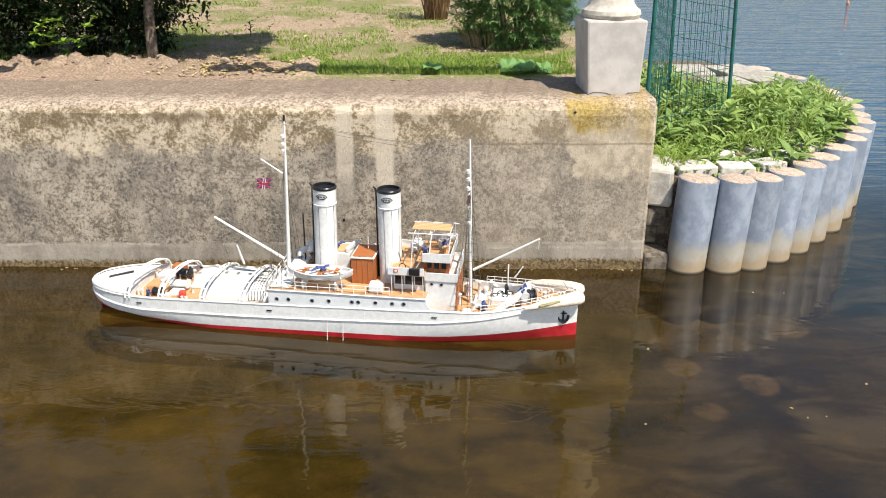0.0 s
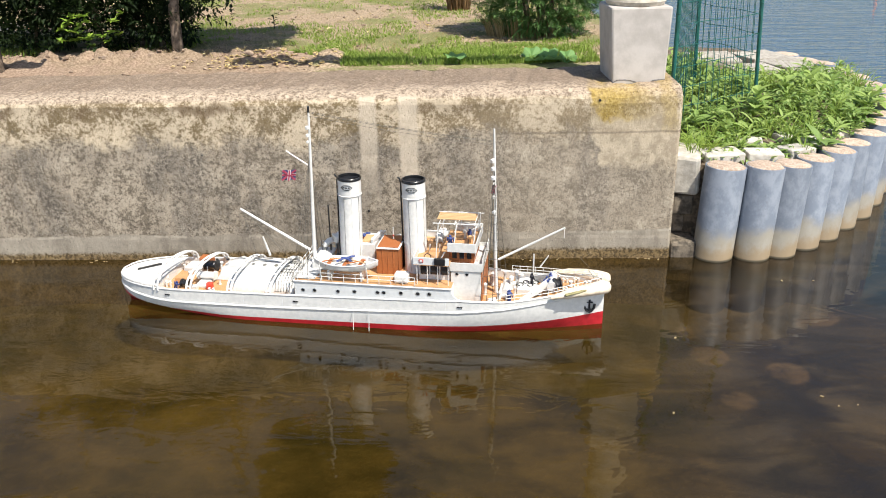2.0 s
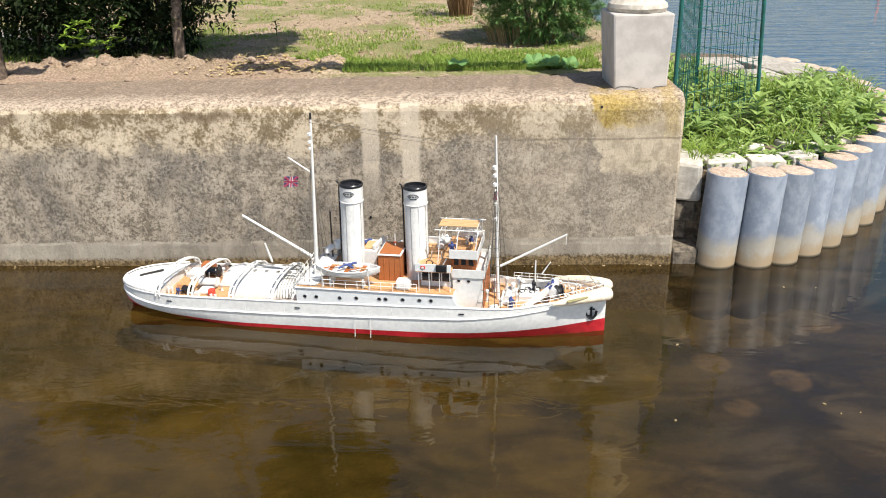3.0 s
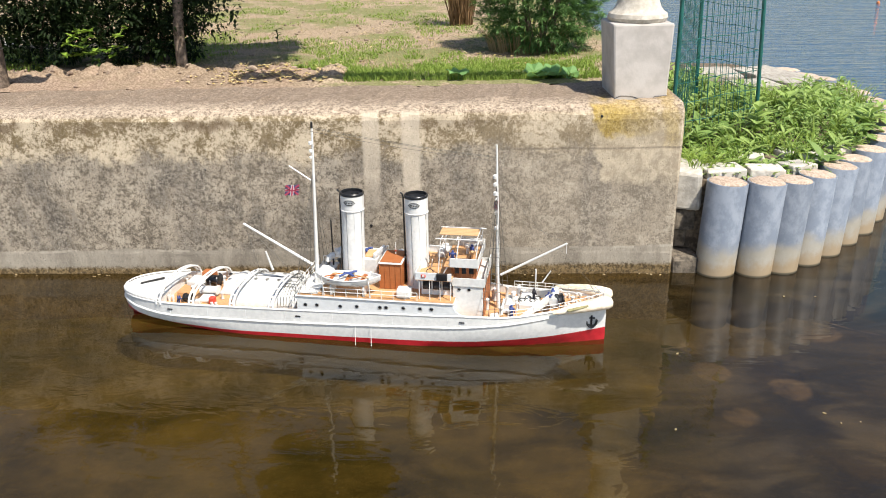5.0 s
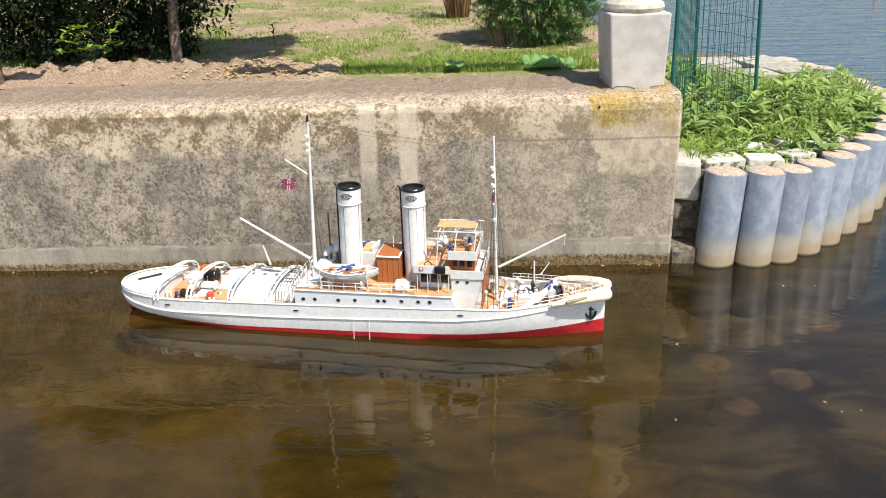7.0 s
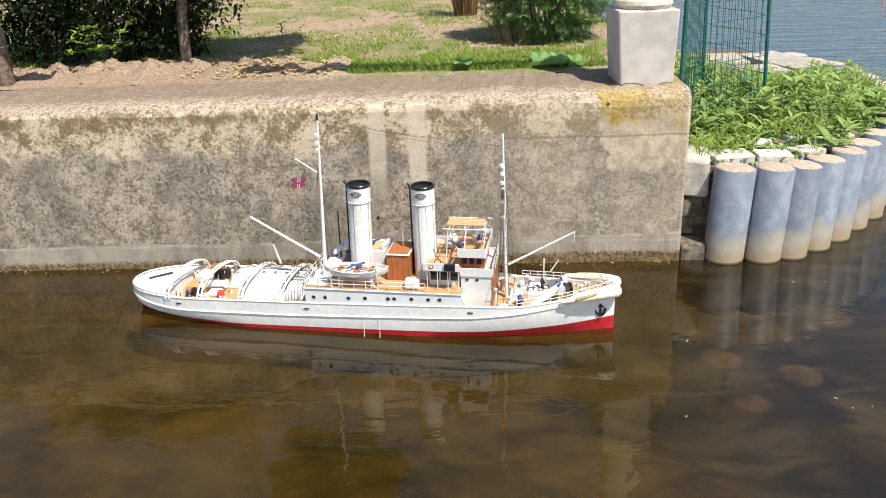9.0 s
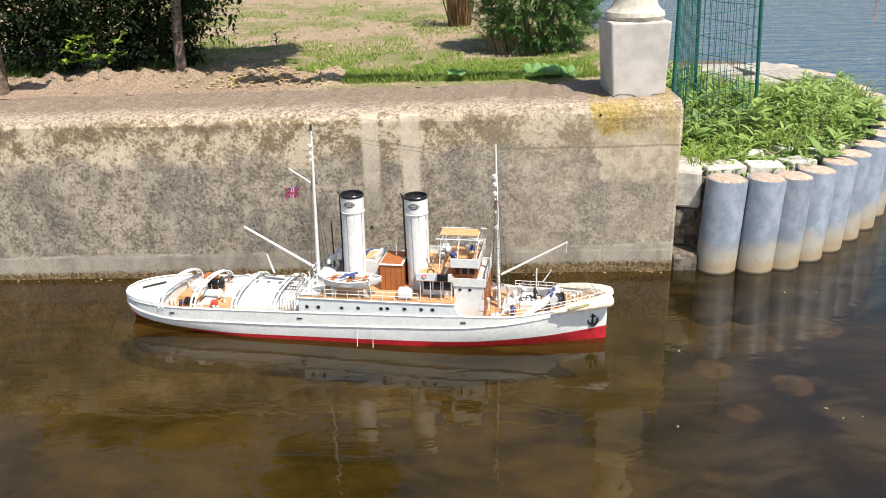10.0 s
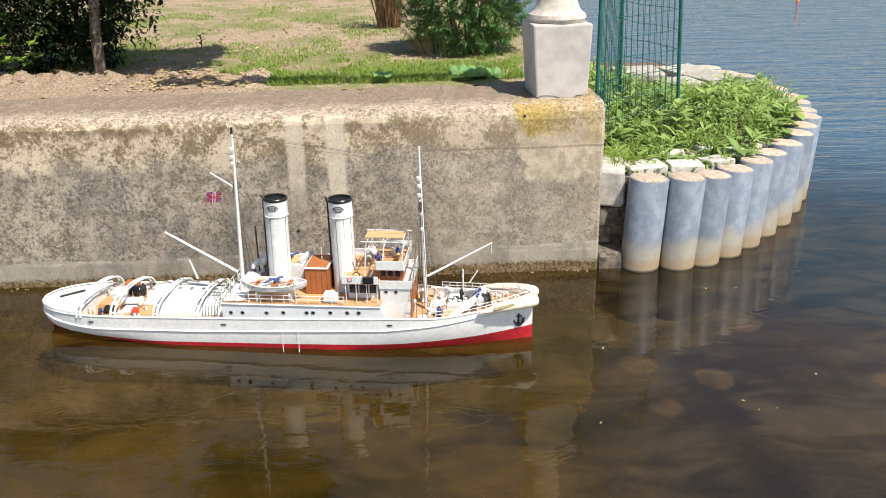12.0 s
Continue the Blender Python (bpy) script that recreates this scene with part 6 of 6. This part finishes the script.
def ensign(s, z, w, h, name, turn):
    """A small flag with crossed bands, hanging in soft folds."""
    ob = new(name)
    ob.parent = SHIP
    ob.matrix_basis = pose(s, -0.004, z, 0, 8, turn)

    def cloth(u0, u1, w0, w1, off):
        bm = bmesh.new()
        cols = []
        for k in range(9):
            f = u0 + (u1 - u0) * k / 8
            cols.append((w * (f - 0.5), [(0.004 * math.sin(f * 9) - off, h * (w0 - 0.5)), (0.004 * math.sin(f * 9) - off, h * (w1 - 0.5))]))
        skin(bm, cols, 0, 1, 1)
        got = bmesh.ops.extrude_face_region(bm, geom=bm.faces[:])["geom"]
        bmesh.ops.translate(bm, vec=(0, 0.0006, 0), verts=[g for g in got if isinstance(g, bmesh.types.BMVert)])
        return bm
    part("field", cloth(0, 1, 0, 1, 0), NAVY, ob, "deep blue cloth")
    for off in (0.0008, -0.0008):
        for turn_d in (-1, 1):
            bm = bmesh.new()
            box(bm, (0, -off * 1.4, 0), (0.96 * math.hypot(w, h), 0.0008, h * 0.16), 0, pose(0, 0, 0, 0, turn_d * math.degrees(math.atan2(h, w)), 0))
            part("diagonal", bm, CRIMSON, ob, "faded crimson diagonal")
        part("white_cross", cloth(0, 1, 0.38, 0.62, off), WHITE, ob)
        part("white_cross", cloth(0.40, 0.60, 0, 1, off * 1.3), WHITE, ob)
        part("red_cross", cloth(0, 1, 0.41, 0.59, off * 2), CRIMSON, ob)
        part("red_cross", cloth(0.44, 0.56, 0, 1, off * 2.3), CRIMSON, ob)


ensign(-1.140, 0.555, 0.048, 0.040, "ensign", 30)
ensign(-0.398, 0.53, 0.018, 0.03, "signal_flag", 50)


# ---- little deck figures: plain turned shapes ----
def figure(s, v, z, h, mat, label, turn=0.0, lean=0.0):
    bm = bmesh.new()
    for dv in (-0.12, 0.12):
        rod(bm, (0, dv * h, 0), (0, dv * h * 0.8, 0.48 * h), 0.075 * h, 0.09 * h, 8)
        rod(bm, (0.02 * h, dv * 2.0 * h, 0.80 * h), (0.12 * h, dv * 2.1 * h, 0.46 * h), 0.06 * h, 0.05 * h, 8)
    lathe(bm, [(0.12 * h, 0.44 * h), (0.16 * h, 0.55 * h), (0.19 * h, 0.74 * h), (0.14 * h, 0.82 * h), (0.05 * h, 0.85 * h), (0.09 * h, 0.90 * h), (0.10 * h, 0.95 * h), (0.06 * h, 1.0 * h)], n=12)
    ob = solid("figurine", bm, mat, label, "figurine", "figurines on the ship", smooth=True)
    ob.matrix_basis = Matrix.Translation(SHIP.matrix_basis @ Vector((s, v, z))) @ pose(0, 0, 0, lean, 0, turn - 8)


DARK = simple("dark_cloth", (0.02, 0.02, 0.025), (0.05, 0.05, 0.06), 90, 0.8)
figure(-0.333, -0.055, 0.103, 0.052, BLUE, "small plain blue figurine standing on the fore deck", 40)
figure(-0.205, -0.012, 0.140, 0.052, BLUE, "small plain blue figurine beside the black hose reel", -60)
figure(-0.192, 0.018, 0.140, 0.050, BLUE, "small plain blue figurine on the forecastle", 20)
figure(-0.545, -0.05, 0.316, 0.048, BLUE, "small plain blue figurine on the bridge", 90)
figure(-0.485, 0.0, 0.316, 0.048, BLUE, "small plain blue figurine on the bridge", 0)
figure(-1.595, -0.075, 0.086, 0.040, BLUE, "small plain blue figurine bending on the after deck", 80, 20)
figure(-1.50, 0.065, 0.092, 0.052, DARK, "small plain dark figurine by the tow winch", 10)
figure(-0.26, 0.02, 0.137, 0.045, DARK, "small plain dark figurine on the hatch", 30)


# ---- far out on the lake ----
def buoy():
    ob = thing("marker_buoy", "small orange marker buoy afloat far out on the lake", "buoy", pose(7.1, 15.4, 0) @ Matrix.Scale(0.6, 4))
    bm = bmesh.new()
    lathe(bm, [(0.01, -0.04), (0.04, -0.02), (0.05, 0.015), (0.04, 0.05), (0.02, 0.06), (0.01, 0.07)], n=20)
    part("float", bm, simple("orange_plastic", (0.65, 0.16, 0.03), (0.75, 0.22, 0.05), 20, 0.5), ob, smooth=True)
    bm = bmesh.new()
    tube(bm, [(0.02 * math.cos(a), 0, 0.085 + 0.02 * math.sin(a)) for a in (k * 0.6283 for k in range(11))], 0.006, 6)
    part("ring", bm, STEEL, ob)


buoy()


# ---- left edge of the garden, and floating bits ----
def garden_edge():
    bm = bmesh.new()
    for v in box(bm, (-3.75, 5.72, 0.765), (1.5, 0.50, 0.03), 0.006):
        v.co.z += 0.004 * bumps(v.co.x, v.co.y, 0, 9)
    solid("garden_path", bm, STONE, "pale stone garden path beside the lawn", "path", kind="structure")
    bm = bmesh.new()
    box(bm, (0, 0, 0), (0.20, 0.095, 0.065), 0.006)
    me = mesh_of("brick", bm, simple("red_brick", (0.30, 0.09, 0.05), (0.42, 0.15, 0.09), 60, 0.9, relief=0.003, vary=0.3))
    edging = thing("brick_edging", "row of red bricks laid along the path", "edging", pose(-5.1, 6.9, 0.79))
    random.seed(9)
    for k in range(5):
        for row in range(2):
            piece("brick", me, edging, pose(0.21 * k + 0.05 * row, 0, 0.068 * row, 0, 0, random.uniform(-1.5, 1.5)))
    ob = thing("wooden_post", "short dark weathered wooden post behind the wall", "post", pose(-2.346, 4.20, 0.755))
    bm = bmesh.new()
    lathe(bm, [(0.042, 0), (0.041, 0.15), (0.040, 0.26), (0.034, 0.275)], n=14)
    part("shaft", bm, BARK, ob, smooth=True)
    bm = bmesh.new()
    tube(bm, [(0.043 * math.cos(a), 0.043 * math.sin(a), 0.19) for a in (k * 0.5236 for k in range(13))], 0.003, 5)
    part("wire_ring", bm, STEEL, ob)


garden_edge()


def flotsam():
    random.seed(55)
    bm = bmesh.new()
    for k in range(64):
        if k < 56:
            x, y = random.uniform(-2.4, 0.90), WALL_Y - abs(random.gauss(0, 0.02)) - 0.006
        else:
            x, y = random.uniform(0.6, 1.5), random.uniform(2.3, 3.4)
        r = random.uniform(0.0018, 0.005)
        got = bmesh.ops.create_icosphere(bm, subdivisions=1, radius=r)["verts"]
        bmesh.ops.transform(bm, matrix=pose(x, y, 0.002, 0, 0, random.uniform(0, 180)) @ Matrix.Diagonal((1.8, 1, 0.35, 1)), verts=got)
    solid("flotsam", bm, STRAW, "small pale bits of plant floating on the water", "flotsam", kind="stuff")


flotsam()


def weep_hole(x, z, r):
    bm = bmesh.new()
    lathe(bm, [(r * 0.6, -0.02), (r, -0.004), (r * 1.15, 0.0018), (r * 0.8, 0.0022)], n=12)
    ob = solid("weep_hole", bm, BLACK, "small dark weep hole in the concrete wall", "hole", "holes in the wall")
    ob.matrix_basis = pose(x, WALL_Y - 0.004, z, 90, 0, 0)


weep_hole(0.571, 0.729, 0.005)
weep_hole(-0.435, 0.237, 0.005)
weep_hole(-1.16, 0.50, 0.003)


# ---- pump discharge over the ship's side ----
for s_j in (-0.884, -0.826):
    bm = bmesh.new()
    rod(bm, (s_j, -beam(s_j) - 0.006, rub(s_j) + 0.002), (s_j, -beam(s_j) - 0.014, 0.001), 0.0007, 0.0014, 6)
    part("discharge_jet", bm, WHITE, SHIP, "thin stream of discharged water")
for s_v in (-1.60, -1.45, -1.30, -1.15, -0.97, -0.75, -0.55, -0.30):
    # plate seams with a line of rivets, on the near and far side
    for v_s in (-1, 1):
        bm = bmesh.new()
        rod(bm, (s_v, v_s * (beam(s_v) + 0.0002), rub(s_v) + 0.008), (s_v, v_s * (beam(s_v) + 0.0002), sheer(s_v) - 0.004), 0.0006, None, 4)
        part("plate_seam", bm, GREY, SHIP)
